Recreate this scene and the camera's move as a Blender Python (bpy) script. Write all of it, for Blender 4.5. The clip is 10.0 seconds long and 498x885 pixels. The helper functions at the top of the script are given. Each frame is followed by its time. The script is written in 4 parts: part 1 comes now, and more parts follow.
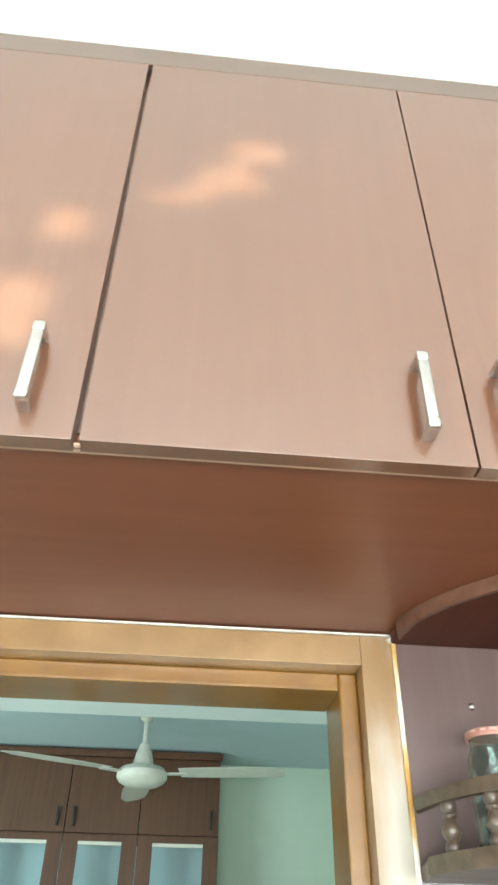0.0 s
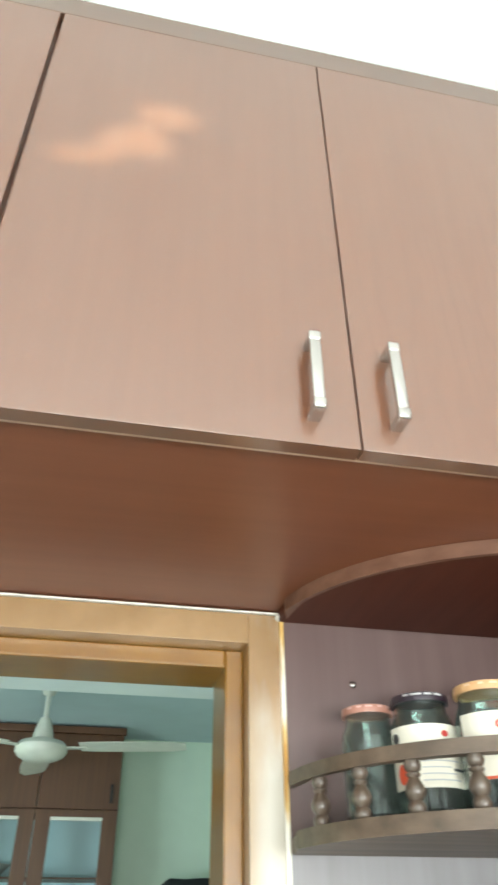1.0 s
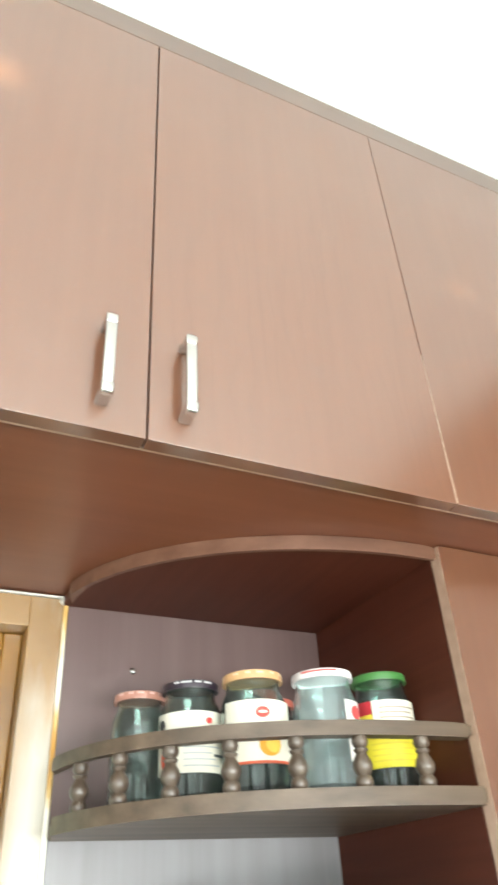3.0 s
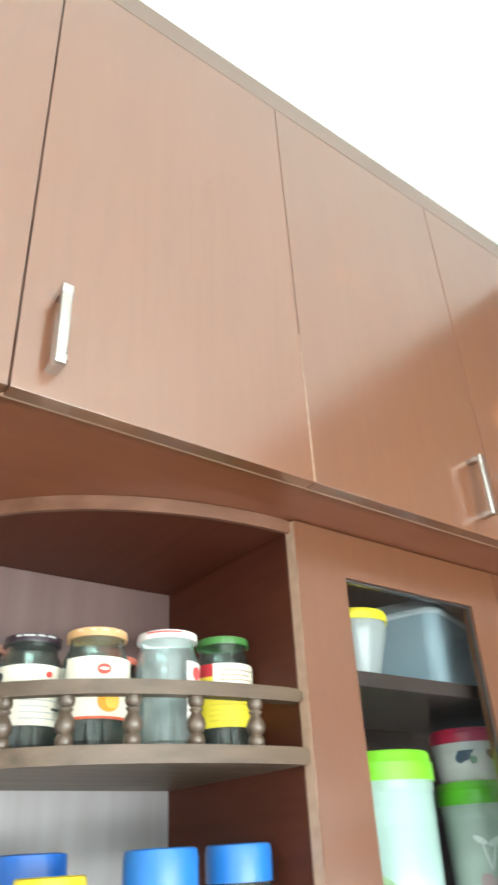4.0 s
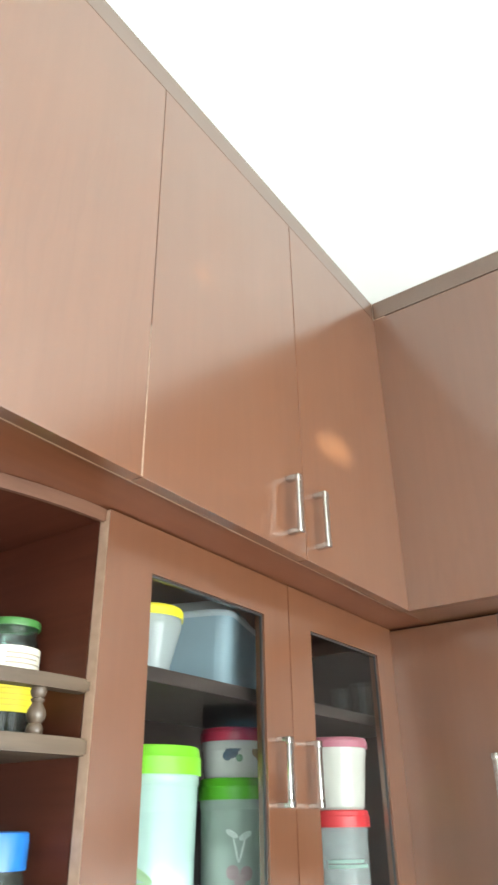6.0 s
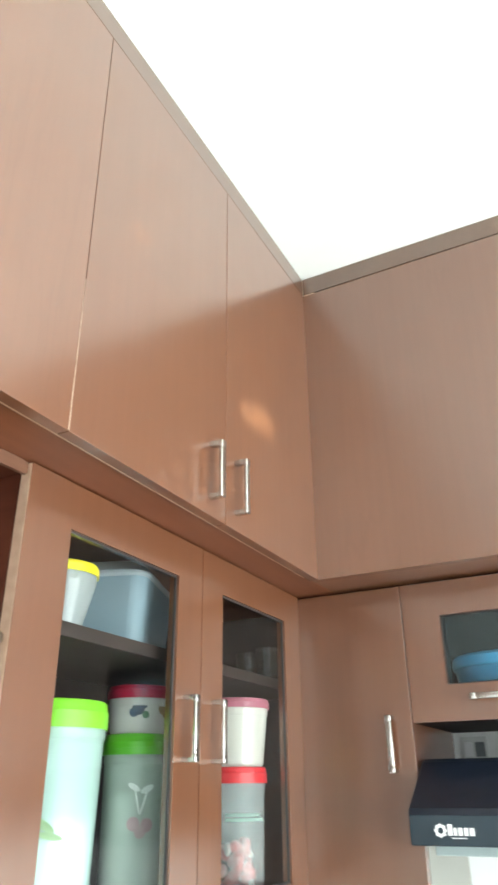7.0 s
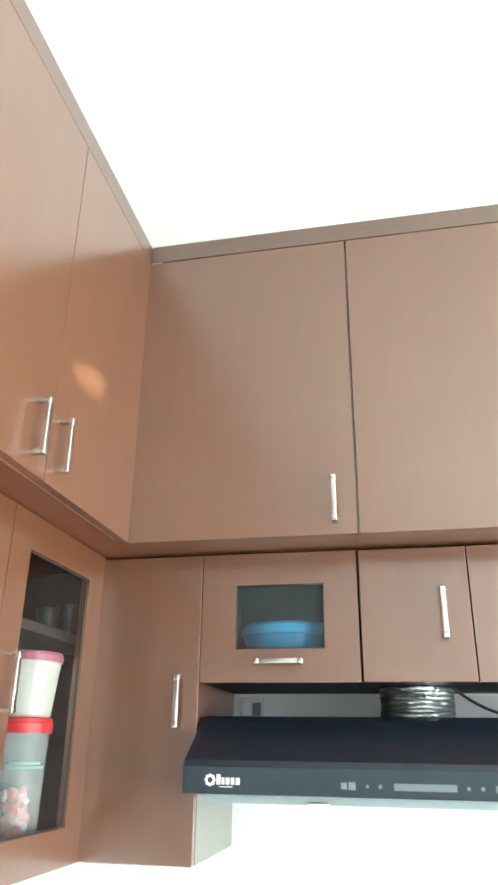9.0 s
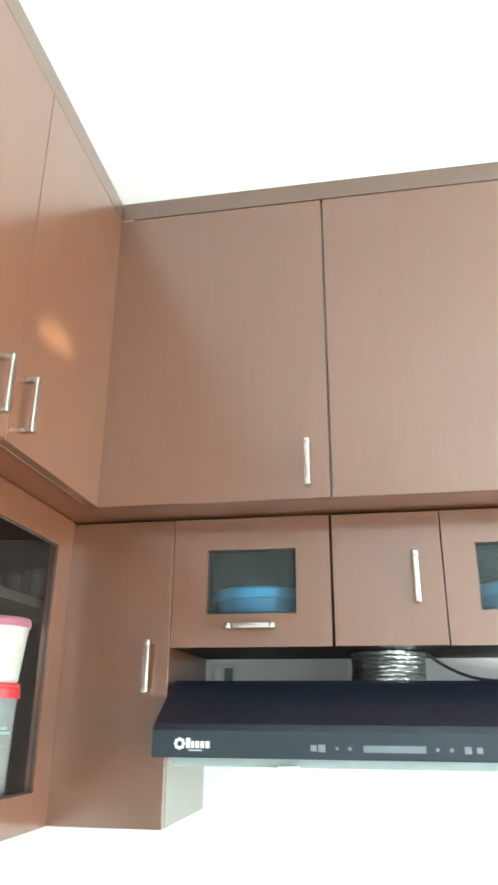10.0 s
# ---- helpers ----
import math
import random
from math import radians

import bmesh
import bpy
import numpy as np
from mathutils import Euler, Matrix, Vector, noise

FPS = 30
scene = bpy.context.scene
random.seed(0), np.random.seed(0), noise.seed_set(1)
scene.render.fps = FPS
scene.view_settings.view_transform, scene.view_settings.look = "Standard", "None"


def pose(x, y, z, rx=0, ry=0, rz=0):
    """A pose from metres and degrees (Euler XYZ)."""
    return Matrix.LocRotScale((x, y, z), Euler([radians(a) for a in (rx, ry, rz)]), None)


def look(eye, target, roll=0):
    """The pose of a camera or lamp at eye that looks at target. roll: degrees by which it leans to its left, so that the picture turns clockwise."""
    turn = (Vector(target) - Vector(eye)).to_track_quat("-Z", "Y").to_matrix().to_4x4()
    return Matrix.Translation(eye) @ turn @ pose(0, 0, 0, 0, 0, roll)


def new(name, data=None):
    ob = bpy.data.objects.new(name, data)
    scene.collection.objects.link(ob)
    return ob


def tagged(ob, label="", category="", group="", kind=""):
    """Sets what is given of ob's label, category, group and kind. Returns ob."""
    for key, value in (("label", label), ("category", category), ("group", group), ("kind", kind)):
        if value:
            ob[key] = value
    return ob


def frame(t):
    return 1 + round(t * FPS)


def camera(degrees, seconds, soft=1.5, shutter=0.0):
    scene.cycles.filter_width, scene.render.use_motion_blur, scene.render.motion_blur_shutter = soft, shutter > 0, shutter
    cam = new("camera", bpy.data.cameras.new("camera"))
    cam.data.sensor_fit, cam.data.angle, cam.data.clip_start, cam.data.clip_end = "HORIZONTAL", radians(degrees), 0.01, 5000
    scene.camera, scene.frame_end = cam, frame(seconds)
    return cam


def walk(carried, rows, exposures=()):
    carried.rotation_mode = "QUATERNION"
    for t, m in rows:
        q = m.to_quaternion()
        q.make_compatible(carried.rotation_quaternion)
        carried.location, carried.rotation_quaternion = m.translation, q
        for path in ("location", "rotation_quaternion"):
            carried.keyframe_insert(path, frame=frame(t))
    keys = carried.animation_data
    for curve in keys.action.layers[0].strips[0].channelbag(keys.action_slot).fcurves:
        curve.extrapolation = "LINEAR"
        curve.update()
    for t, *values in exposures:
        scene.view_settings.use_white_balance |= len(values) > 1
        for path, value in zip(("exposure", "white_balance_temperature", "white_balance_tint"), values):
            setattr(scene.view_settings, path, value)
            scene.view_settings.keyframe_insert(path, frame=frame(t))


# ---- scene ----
cam = camera(38.6, 10.0, soft=2.7, shutter=0.5)
PATH = [
    (0, (-1.464, -0.549, 1.694), (-1.326, 1.04, 2.901), 1.0),
    (0.5, (-1.434, -0.529, 1.711), (-1.254, 1.071, 2.897), 0.7),
    (1, (-1.42, -0.542, 1.699), (-1.074, 1.051, 2.857), -0.5),
    (1.5, (-1.399, -0.545, 1.698), (-0.943, 1.028, 2.846), -1.3),
    (2, (-1.393, -0.548, 1.699), (-0.882, 1.009, 2.846), -1.6),
    (2.5, (-1.379, -0.555, 1.702), (-0.754, 0.959, 2.85), -2.9),
    (4, (-1.354, -0.571, 1.7), (-0.278, 0.78, 2.708), -3.4),
    (4.5, (-1.355, -0.579, 1.716), (-0.141, 0.66, 2.712), -3.2),
    (5, (-1.353, -0.571, 1.719), (-0.043, 0.581, 2.699), -2.3),
    (6.5, (-1.383, -0.563, 1.711), (0.131, 0.363, 2.631), -0.8),
    (7, (-1.388, -0.555, 1.701), (0.209, 0.27, 2.578), -0.6),
    (7.5, (-1.409, -0.545, 1.706), (0.261, 0.138, 2.57), 0.3),
    (8, (-1.424, -0.548, 1.704), (0.315, -0.048, 2.558), 0.7),
    (8.5, (-1.441, -0.566, 1.701), (0.338, -0.159, 2.519), 0.7),
    (9, (-1.436, -0.574, 1.693), (0.363, -0.19, 2.479), 0.8),
    (9.5, (-1.415, -0.567, 1.689), (0.401, -0.177, 2.429), 1.0),
    (10, (-1.399, -0.58, 1.685), (0.439, -0.251, 2.4), 0.4),
]
walk(cam, [(t, look(eye, target, roll)) for t, eye, target, roll in PATH], [(0.0, 0.85), (0.6, 0.66), (1.5, 0.84), (3.0, 0.92), (4.0, 0.98), (6.0, 0.95), (8.0, 0.95), (10.0, 0.98)])

SUN_AZ, SUN_ELEV, SUN_POWER = 4.0, 2.5, 6.0
KITCHEN_POWER, SKYLIGHT_POWER, BEDROOM_POWER = 128.0, 22.0, 40.0
LAM_DARK, LAM_LIGHT = (0.143, 0.0525, 0.0225), (0.153, 0.0575, 0.025)
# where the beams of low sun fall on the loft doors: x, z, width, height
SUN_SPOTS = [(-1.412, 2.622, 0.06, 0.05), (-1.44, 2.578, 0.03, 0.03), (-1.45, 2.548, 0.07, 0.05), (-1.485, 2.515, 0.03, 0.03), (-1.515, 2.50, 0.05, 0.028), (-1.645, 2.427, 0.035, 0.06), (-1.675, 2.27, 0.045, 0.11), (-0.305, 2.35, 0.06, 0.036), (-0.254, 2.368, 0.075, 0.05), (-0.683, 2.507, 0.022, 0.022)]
SPIN_AT = [0.078, 0.19, 0.307, 0.434, 0.5615, 0.6925, 0.828]

# ---- light ----
world = bpy.data.worlds.new("sky")
world.use_nodes = True
scene.world = world
wn = world.node_tree
sky = wn.nodes.new("ShaderNodeTexSky")
sky.sky_type, sky.sun_disc = "NISHITA", False
sky.sun_elevation, sky.sun_rotation = radians(SUN_ELEV), radians(180 - SUN_AZ)
wn.links.new(sky.outputs[0], wn.nodes["Background"].inputs[0])
wn.nodes["Background"].inputs[1].default_value = 0.1

sun = bpy.data.lights.new("sun", "SUN")
sun.energy, sun.angle, sun.color = SUN_POWER, radians(0.7), (0.86, 1.0, 0.8)
sun_dir = Vector((-math.sin(radians(SUN_AZ)) * math.cos(radians(SUN_ELEV)), math.cos(radians(SUN_AZ)) * math.cos(radians(SUN_ELEV)), -math.sin(radians(SUN_ELEV))))
new("sun", sun).matrix_world = look(-sun_dir * 10, (0, 0, 0))


def window_light(name, eye, target, width, height, power, color):
    """Daylight that enters through a window's opening."""
    lamp = bpy.data.lights.new(name, "AREA")
    lamp.shape, lamp.size, lamp.size_y, lamp.energy, lamp.color = "RECTANGLE", width, height, power, color
    new(name, lamp).matrix_world = look(eye, target)


window_light("window_light", (-1.22, -3.36, 1.2), (-1.22, -2.76, 2.2), 2.9, 0.8, KITCHEN_POWER, (0.95, 1.0, 0.96))
window_light("window_sky_light", (-1.22, -3.37, 1.45), (-1.22, -2.37, 1.45), 2.9, 1.2, SKYLIGHT_POWER, (0.97, 1.0, 1.0))
window_light("bedroom_window_light", (-4.05, 0.6, 1.55), (-3.0, 3.0, 1.6), 1.5, 1.2, BEDROOM_POWER, (0.74, 0.96, 0.98))

# ---- materials ----


def shader(name, rough=0.5, metal=0.0):
    m = bpy.data.materials.new(name)
    m.use_nodes = True
    b = m.node_tree.nodes["Principled BSDF"]
    b.inputs["Roughness"].default_value, b.inputs["Metallic"].default_value = rough, metal
    return m, m.node_tree, b


def link(nt, a, b):
    nt.links.new(a, b)


def coords(nt, scale):
    tc, mp = nt.nodes.new("ShaderNodeTexCoord"), nt.nodes.new("ShaderNodeMapping")
    mp.inputs["Scale"].default_value = scale
    link(nt, tc.outputs["Object"], mp.inputs["Vector"])
    return mp.outputs[0]


def noise_tex(nt, scale, vec_scale=(1, 1, 1), detail=4.0):
    n = nt.nodes.new("ShaderNodeTexNoise")
    n.inputs["Scale"].default_value, n.inputs["Detail"].default_value = scale, detail
    link(nt, coords(nt, vec_scale), n.inputs["Vector"])
    return n.outputs["Fac"]


def ramp(nt, fac, stops):
    r = nt.nodes.new("ShaderNodeValToRGB")
    while len(r.color_ramp.elements) < len(stops):
        r.color_ramp.elements.new(0.5)
    for e, (p, c) in zip(r.color_ramp.elements, stops):
        e.position, e.color = p, (*c, 1)
    link(nt, fac, r.inputs[0])
    return r.outputs[0]


def mix(nt, fac, a, b, mode="MIX"):
    n = nt.nodes.new("ShaderNodeMix")
    n.data_type, n.blend_type = "RGBA", mode
    for sock, v in ((n.inputs["Factor"], fac), (n.inputs["A"], a), (n.inputs["B"], b)):
        if hasattr(v, "default_value"):
            link(nt, v, sock)
        else:
            sock.default_value = v if isinstance(v, float) else (*v, 1)
    return n.outputs["Result"]


def bump(nt, b, fac, strength, dist=0.001):
    n = nt.nodes.new("ShaderNodeBump")
    n.inputs["Strength"].default_value, n.inputs["Distance"].default_value = strength, dist
    link(nt, fac, n.inputs["Height"])
    link(nt, n.outputs[0], b.inputs["Normal"])


def wood(name, dark, light, rough, grain=(1, 1, 0.05), grain_scale=60.0, bumpy=0.015, wear=0.0, coat=0.0):
    """Wood or wood-print laminate, its grain along the short axis of the scale."""
    m, nt, b = shader(name, rough)
    fine = noise_tex(nt, grain_scale, grain, 6)
    broad = noise_tex(nt, 3.0, tuple(max(g, 0.25) for g in grain), 2)
    base = ramp(nt, fine, [(0.3, dark), (0.7, light)])
    shade = ramp(nt, broad, [(0.3, (0.9, 0.9, 0.91)), (0.7, (1.0, 1.0, 1.0))])
    col = mix(nt, 1.0, base, shade, "MULTIPLY")
    if name == "brown_laminate":
        wave = nt.nodes.new("ShaderNodeTexWave")
        wave.inputs["Scale"].default_value, wave.inputs["Distortion"].default_value, wave.inputs["Detail"].default_value = 15.0, 16.0, 4.0
        link(nt, coords(nt, (1, 1, 0.22)), wave.inputs["Vector"])
        veins = ramp(nt, wave.outputs["Fac"], [(0.0, (0.93, 0.92, 0.91)), (0.3, (1, 1, 1))])
        where = ramp(nt, noise_tex(nt, 3.4, (1, 1, 0.5), 2), [(0.53, (0, 0, 0)), (0.67, (0.7, 0.7, 0.7))])
        col = mix(nt, where, col, mix(nt, 1.0, col, veins, "MULTIPLY"))
    if wear:
        col = mix(nt, ramp(nt, noise_tex(nt, 14.0, tuple(max(g, 0.25) for g in grain), 5), [(0.5, (0, 0, 0)), (0.75, (wear, wear, wear))]), col, tuple(min(1, c * 1.7 + 0.06) for c in light))
    link(nt, col, b.inputs["Base Color"])
    smear = noise_tex(nt, 7.0, (1, 1, 1), 3)
    rr = nt.nodes.new("ShaderNodeMapRange")
    rr.inputs["To Min"].default_value, rr.inputs["To Max"].default_value = rough - 0.05, rough + 0.07
    link(nt, smear, rr.inputs["Value"])
    link(nt, rr.outputs[0], b.inputs["Roughness"])
    cr = nt.nodes.new("ShaderNodeMapRange")
    cr.inputs["To Min"].default_value, cr.inputs["To Max"].default_value = 0.16, 0.24
    link(nt, smear, cr.inputs["Value"])
    link(nt, cr.outputs[0], b.inputs["Coat Roughness"])
    b.inputs["Coat Weight"].default_value, b.inputs["Coat Roughness"].default_value, b.inputs["Coat IOR"].default_value = coat, 0.24, 1.88
    bump(nt, b, fine, bumpy, 0.0006)
    return m


def paint(name, color, rough=0.7, vary=0.06, scale=6.0):
    m, nt, b = shader(name, rough)
    f = noise_tex(nt, scale, (1, 1, 1), 5)
    link(nt, ramp(nt, f, [(0.3, tuple(c * (1 - vary) for c in color)), (0.7, color)]), b.inputs["Base Color"])
    bump(nt, b, noise_tex(nt, 220.0), 0.12, 0.0008)
    return m


def plastic(name, color, rough=0.35):
    m, nt, b = shader(name, rough)
    f = noise_tex(nt, 25.0, (1, 1, 1), 3)
    link(nt, ramp(nt, f, [(0.3, tuple(c * 0.9 for c in color)), (0.7, color)]), b.inputs["Base Color"])
    return m


def milky(name, color, clear):
    """Milky see-through plastic."""
    m, nt, b = shader(name, 0.16)
    link(nt, ramp(nt, noise_tex(nt, 18.0), [(0.3, tuple(c * 0.9 for c in color)), (0.7, color)]), b.inputs["Base Color"])
    tl, tp = nt.nodes.new("ShaderNodeBsdfTranslucent"), nt.nodes.new("ShaderNodeBsdfTransparent")
    tl.inputs[0].default_value, tp.inputs[0].default_value = (*color, 1), (*[min(1, c * 0.3 + 0.7) for c in color], 1)
    m1, m2 = nt.nodes.new("ShaderNodeMixShader"), nt.nodes.new("ShaderNodeMixShader")
    m1.inputs[0].default_value, m2.inputs[0].default_value = 0.35, clear
    link(nt, b.outputs[0], m1.inputs[1])
    link(nt, tl.outputs[0], m1.inputs[2])
    link(nt, m1.outputs[0], m2.inputs[1])
    link(nt, tp.outputs[0], m2.inputs[2])
    link(nt, m2.outputs[0], nt.nodes["Material Output"].inputs[0])
    return m


def clear_glass(name, tint, rough=0.02, haze=0.0):
    """Thin clear glass: see-through, with a gloss that grows at the edges."""
    m = bpy.data.materials.new(name)
    m.use_nodes = True
    nt = m.node_tree
    nt.nodes.remove(nt.nodes["Principled BSDF"])
    tp, gl, lw, pw, ad, ms = (nt.nodes.new("ShaderNode" + k) for k in ("BsdfTransparent", "BsdfGlossy", "LayerWeight", "Math", "Math", "MixShader"))
    tp.inputs[0].default_value, gl.inputs["Roughness"].default_value = (*tint, 1), rough
    lw.inputs["Blend"].default_value = 0.5
    pw.operation, pw.inputs[1].default_value = "POWER", 5.0
    ad.operation, ad.inputs[1].default_value, ad.inputs[2].default_value = "MULTIPLY_ADD", 0.8, 0.022
    link(nt, lw.outputs["Facing"], pw.inputs[0])
    link(nt, pw.outputs[0], ad.inputs[0])
    link(nt, ad.outputs[0], ms.inputs[0])
    link(nt, tp.outputs[0], ms.inputs[1])
    link(nt, gl.outputs[0], ms.inputs[2])
    df, md = nt.nodes.new("ShaderNodeBsdfDiffuse"), nt.nodes.new("ShaderNodeMixShader")
    df.inputs[0].default_value, md.inputs[0].default_value = (0.62, 0.7, 0.68, 1), haze
    link(nt, ms.outputs[0], md.inputs[1])
    link(nt, df.outputs[0], md.inputs[2])
    link(nt, md.outputs[0], nt.nodes["Material Output"].inputs[0])
    return m


def thick_glass(name, tint, clear=0.985):
    """Solid jar glass that bends the light."""
    m, nt, b = shader(name, 0.03)
    b.inputs["Base Color"].default_value = (*tint, 1)
    b.inputs["Transmission Weight"].default_value, b.inputs["IOR"].default_value = clear, 1.46
    bump(nt, b, noise_tex(nt, 30.0, (1, 1, 1), 2), 0.08, 0.002)
    return m


def metal(name, color, rough):
    m, nt, b = shader(name, rough, 1.0)
    link(nt, ramp(nt, noise_tex(nt, 90.0, (1, 1, 0.1), 3), [(0.3, tuple(c * 0.85 for c in color)), (0.7, color)]), b.inputs["Base Color"])
    return m


LAMINATE = wood("brown_laminate", LAM_DARK, LAM_LIGHT, 0.32, coat=1.0)
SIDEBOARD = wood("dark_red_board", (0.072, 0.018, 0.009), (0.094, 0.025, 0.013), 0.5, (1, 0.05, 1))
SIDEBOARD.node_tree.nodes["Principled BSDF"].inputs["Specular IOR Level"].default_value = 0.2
LAMINATE_X = wood("red_brown_laminate_along", (0.166, 0.05, 0.021), (0.184, 0.058, 0.025), 0.4, (0.05, 1, 1), coat=0.1)
TRIM = wood("brown_laminate_trim", (0.108, 0.052, 0.028), (0.118, 0.058, 0.032), 0.34, (0.05, 1, 1), coat=0.9)
LAMINATE_Y = wood("brown_laminate_across", LAM_DARK, LAM_LIGHT, 0.34, (1, 0.05, 1), coat=0.6)
EDGE = wood("pale_edge_band", (0.42, 0.27, 0.19), (0.52, 0.35, 0.25), 0.4, (0.05, 1, 1))
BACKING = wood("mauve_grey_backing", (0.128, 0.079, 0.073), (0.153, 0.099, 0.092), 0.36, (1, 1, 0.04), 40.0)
# paler copy of the backing: the lower part's sheen is put into the colour
BACKING_SHEEN = wood("backing_with_sheen", (0.235, 0.218, 0.224), (0.285, 0.27, 0.28), 0.36, (1, 1, 0.04), 40.0)
# inner boards and shelf near-black: the cupboards' inner shade is put into the colour
SHADED_INSIDE = wood("shaded_inner_board", (0.01, 0.0065, 0.0075), (0.016, 0.0105, 0.011), 0.5)
SHADED_SHELF = wood("shaded_brown_shelf", (0.026, 0.017, 0.015), (0.036, 0.024, 0.02), 0.45, (0.05, 1, 1))
SHELF = wood("worn_shelf_wood", (0.06, 0.038, 0.022), (0.138, 0.092, 0.059), 0.42, (0.06, 1, 1), 50.0, 0.25, 0.1)
LIPPING = wood("rounded_lipping_wood", (0.112, 0.047, 0.026), (0.178, 0.085, 0.051), 0.4, (0.06, 1, 1), 50.0, 0.2, 0.12)
TURNED = wood("turned_wood", (0.05, 0.034, 0.023), (0.11, 0.077, 0.053), 0.33, (1, 1, 0.2), 40.0, 0.2, 0.2, 0.2)
FRAME = wood("varnished_ochre_wood", (0.25, 0.135, 0.042), (0.34, 0.195, 0.072), 0.3, (0.5, 0.5, 0.5), 25.0, 0.05, wear=0.3, coat=0.5)
WARDROBE = wood("dark_red_wood", (0.085, 0.03, 0.011), (0.13, 0.05, 0.019), 0.45)
# the frame's ochre again, darkened to hold the rebate's shade in its colour
STOP_SHADED = wood("shaded_ochre_wood", (0.19, 0.08, 0.008), (0.26, 0.12, 0.015), 0.3, (0.5, 0.5, 0.5), 25.0, 0.05, coat=0.3)
JAMBWOOD = wood("ochre_jamb_paler_below", (0.25, 0.135, 0.042), (0.34, 0.195, 0.072), 0.3, (0.5, 0.5, 0.5), 25.0, 0.05, wear=0.3, coat=0.5)
# varnish turns pale grey in a ragged stretch that starts below head height and widens downwards
jnt = JAMBWOOD.node_tree
jb = jnt.nodes["Principled BSDF"]
jamb_place = jnt.nodes.new("ShaderNodeSeparateXYZ")
link(jnt, coords(jnt, (1, 1, 1)), jamb_place.inputs[0])
jz, jx, ja, jm = (jnt.nodes.new("ShaderNode" + k) for k in ("MapRange", "MapRange", "Math", "Math"))
link(jnt, jamb_place.outputs["Z"], jz.inputs["Value"])
link(jnt, jamb_place.outputs["X"], jx.inputs["Value"])
for node, lo, hi in ((jz, 2.03, 1.74), (jx, 0.392, 0.425)):
    node.inputs["From Min"].default_value, node.inputs["From Max"].default_value = lo, hi
jm.operation, ja.operation = "MULTIPLY", "ADD"
jm.inputs[1].default_value = 0.9
link(jnt, jz.outputs[0], ja.inputs[0])
link(jnt, noise_tex(jnt, 30.0, (1, 1, 0.25), 5), ja.inputs[1])
link(jnt, ja.outputs[0], jm.inputs[0])
jr = ramp(jnt, jm.outputs[0], [(0.5, (0, 0, 0)), (0.95, (1, 1, 1))])
jg = mix(jnt, 1.0, jr, ramp(jnt, jx.outputs[0], [(0.0, (0.25, 0.25, 0.25)), (0.7, (1, 1, 1))]), "MULTIPLY")
varnish = jb.inputs["Base Color"].links[0].from_socket
link(jnt, mix(jnt, jg, varnish, (0.5, 0.46, 0.38)), jb.inputs["Base Color"])
CAULK = paint("white_filler", (0.76, 0.72, 0.64), 0.35, 0.45, 30.0)
OLDBEAD = paint("stained_filler", (0.75, 0.62, 0.4), 0.3, 0.3, 30.0)
ont = OLDBEAD.node_tree
link(ont, ramp(ont, noise_tex(ont, 22.0, (1, 1, 0.35), 4), [(0.4, (0.5, 0.25, 0.04)), (0.47, (0.62, 0.42, 0.16)), (0.55, (0.84, 0.8, 0.7))]), ont.nodes["Principled BSDF"].inputs["Base Color"])
WHITE = paint("white_wall_paint", (0.85, 0.87, 0.88))
CEILING = paint("white_ceiling_paint", (0.87, 0.905, 0.89), 0.8)
GREEN = paint("pale_green_wall_paint", (0.66, 0.77, 0.64), 0.7)
BLUEGREY = paint("pale_blue_ceiling_paint", (0.55, 0.65, 0.69), 0.8)
FLOOR = paint("cream_floor_tile", (0.66, 0.65, 0.61), 0.3, 0.12, 3.0)
CHROME = metal("brushed_steel", (0.6, 0.575, 0.545), 0.22)
FOIL = metal("crinkled_foil", (0.62, 0.68, 0.68), 0.3)
bump(FOIL.node_tree, FOIL.node_tree.nodes["Principled BSDF"], noise_tex(FOIL.node_tree, 40.0, (1, 1, 2), 3), 0.6, 0.01)
HOOD = paint("navy_black_enamel", (0.01, 0.016, 0.029), 0.3, 0.25, 40.0)
# lighter and more teal than the casing: the front's reflection painted in
HOOD_SHEEN = plastic("front_enamel_with_sheen", (0.014, 0.029, 0.042), 0.22)
DISPLAY = plastic("grey_display", (0.16, 0.2, 0.23), 0.2)
ICON = plastic("grey_print", (0.17, 0.2, 0.22), 0.4)
PRINT = plastic("white_print", (0.85, 0.86, 0.88), 0.5)
BLACK = plastic("black_rubber", (0.012, 0.012, 0.013), 0.5)
DARKCLOTH = paint("black_fabric", (0.012, 0.016, 0.016), 0.9)
FANPAINT = plastic("cream_fan_enamel", (0.72, 0.7, 0.62), 0.3)
GLASS = clear_glass("door_glass", (0.95, 0.97, 0.97), 0.02, 0.0)
JARGLASS = thick_glass("jar_glass", (0.56, 0.67, 0.64))
# paler tint and slightly cloudier body than the other jars
PALEGLASS = thick_glass("pale_jar_glass", (0.84, 0.97, 0.96), 0.94)
# a little grey diffuse stands for reflected haze on the flap panes
FROST = clear_glass("tinted_flap_glass", (0.62, 0.8, 0.86), 0.06, 0.03)
PALESIDE = paint("pale_grey_board", (0.27, 0.275, 0.245), 0.45)
SHADED_INSIDE.node_tree.nodes["Principled BSDF"].inputs["Specular IOR Level"].default_value = 0.15
SEALANT = plastic("dark_glazing_seal", (0.03, 0.025, 0.025), 0.5)
TRAYGREY = plastic("tray_enamel", (0.34, 0.42, 0.43), 0.35)
STEELGREY = plastic("socket_plastic", (0.72, 0.75, 0.75), 0.4)


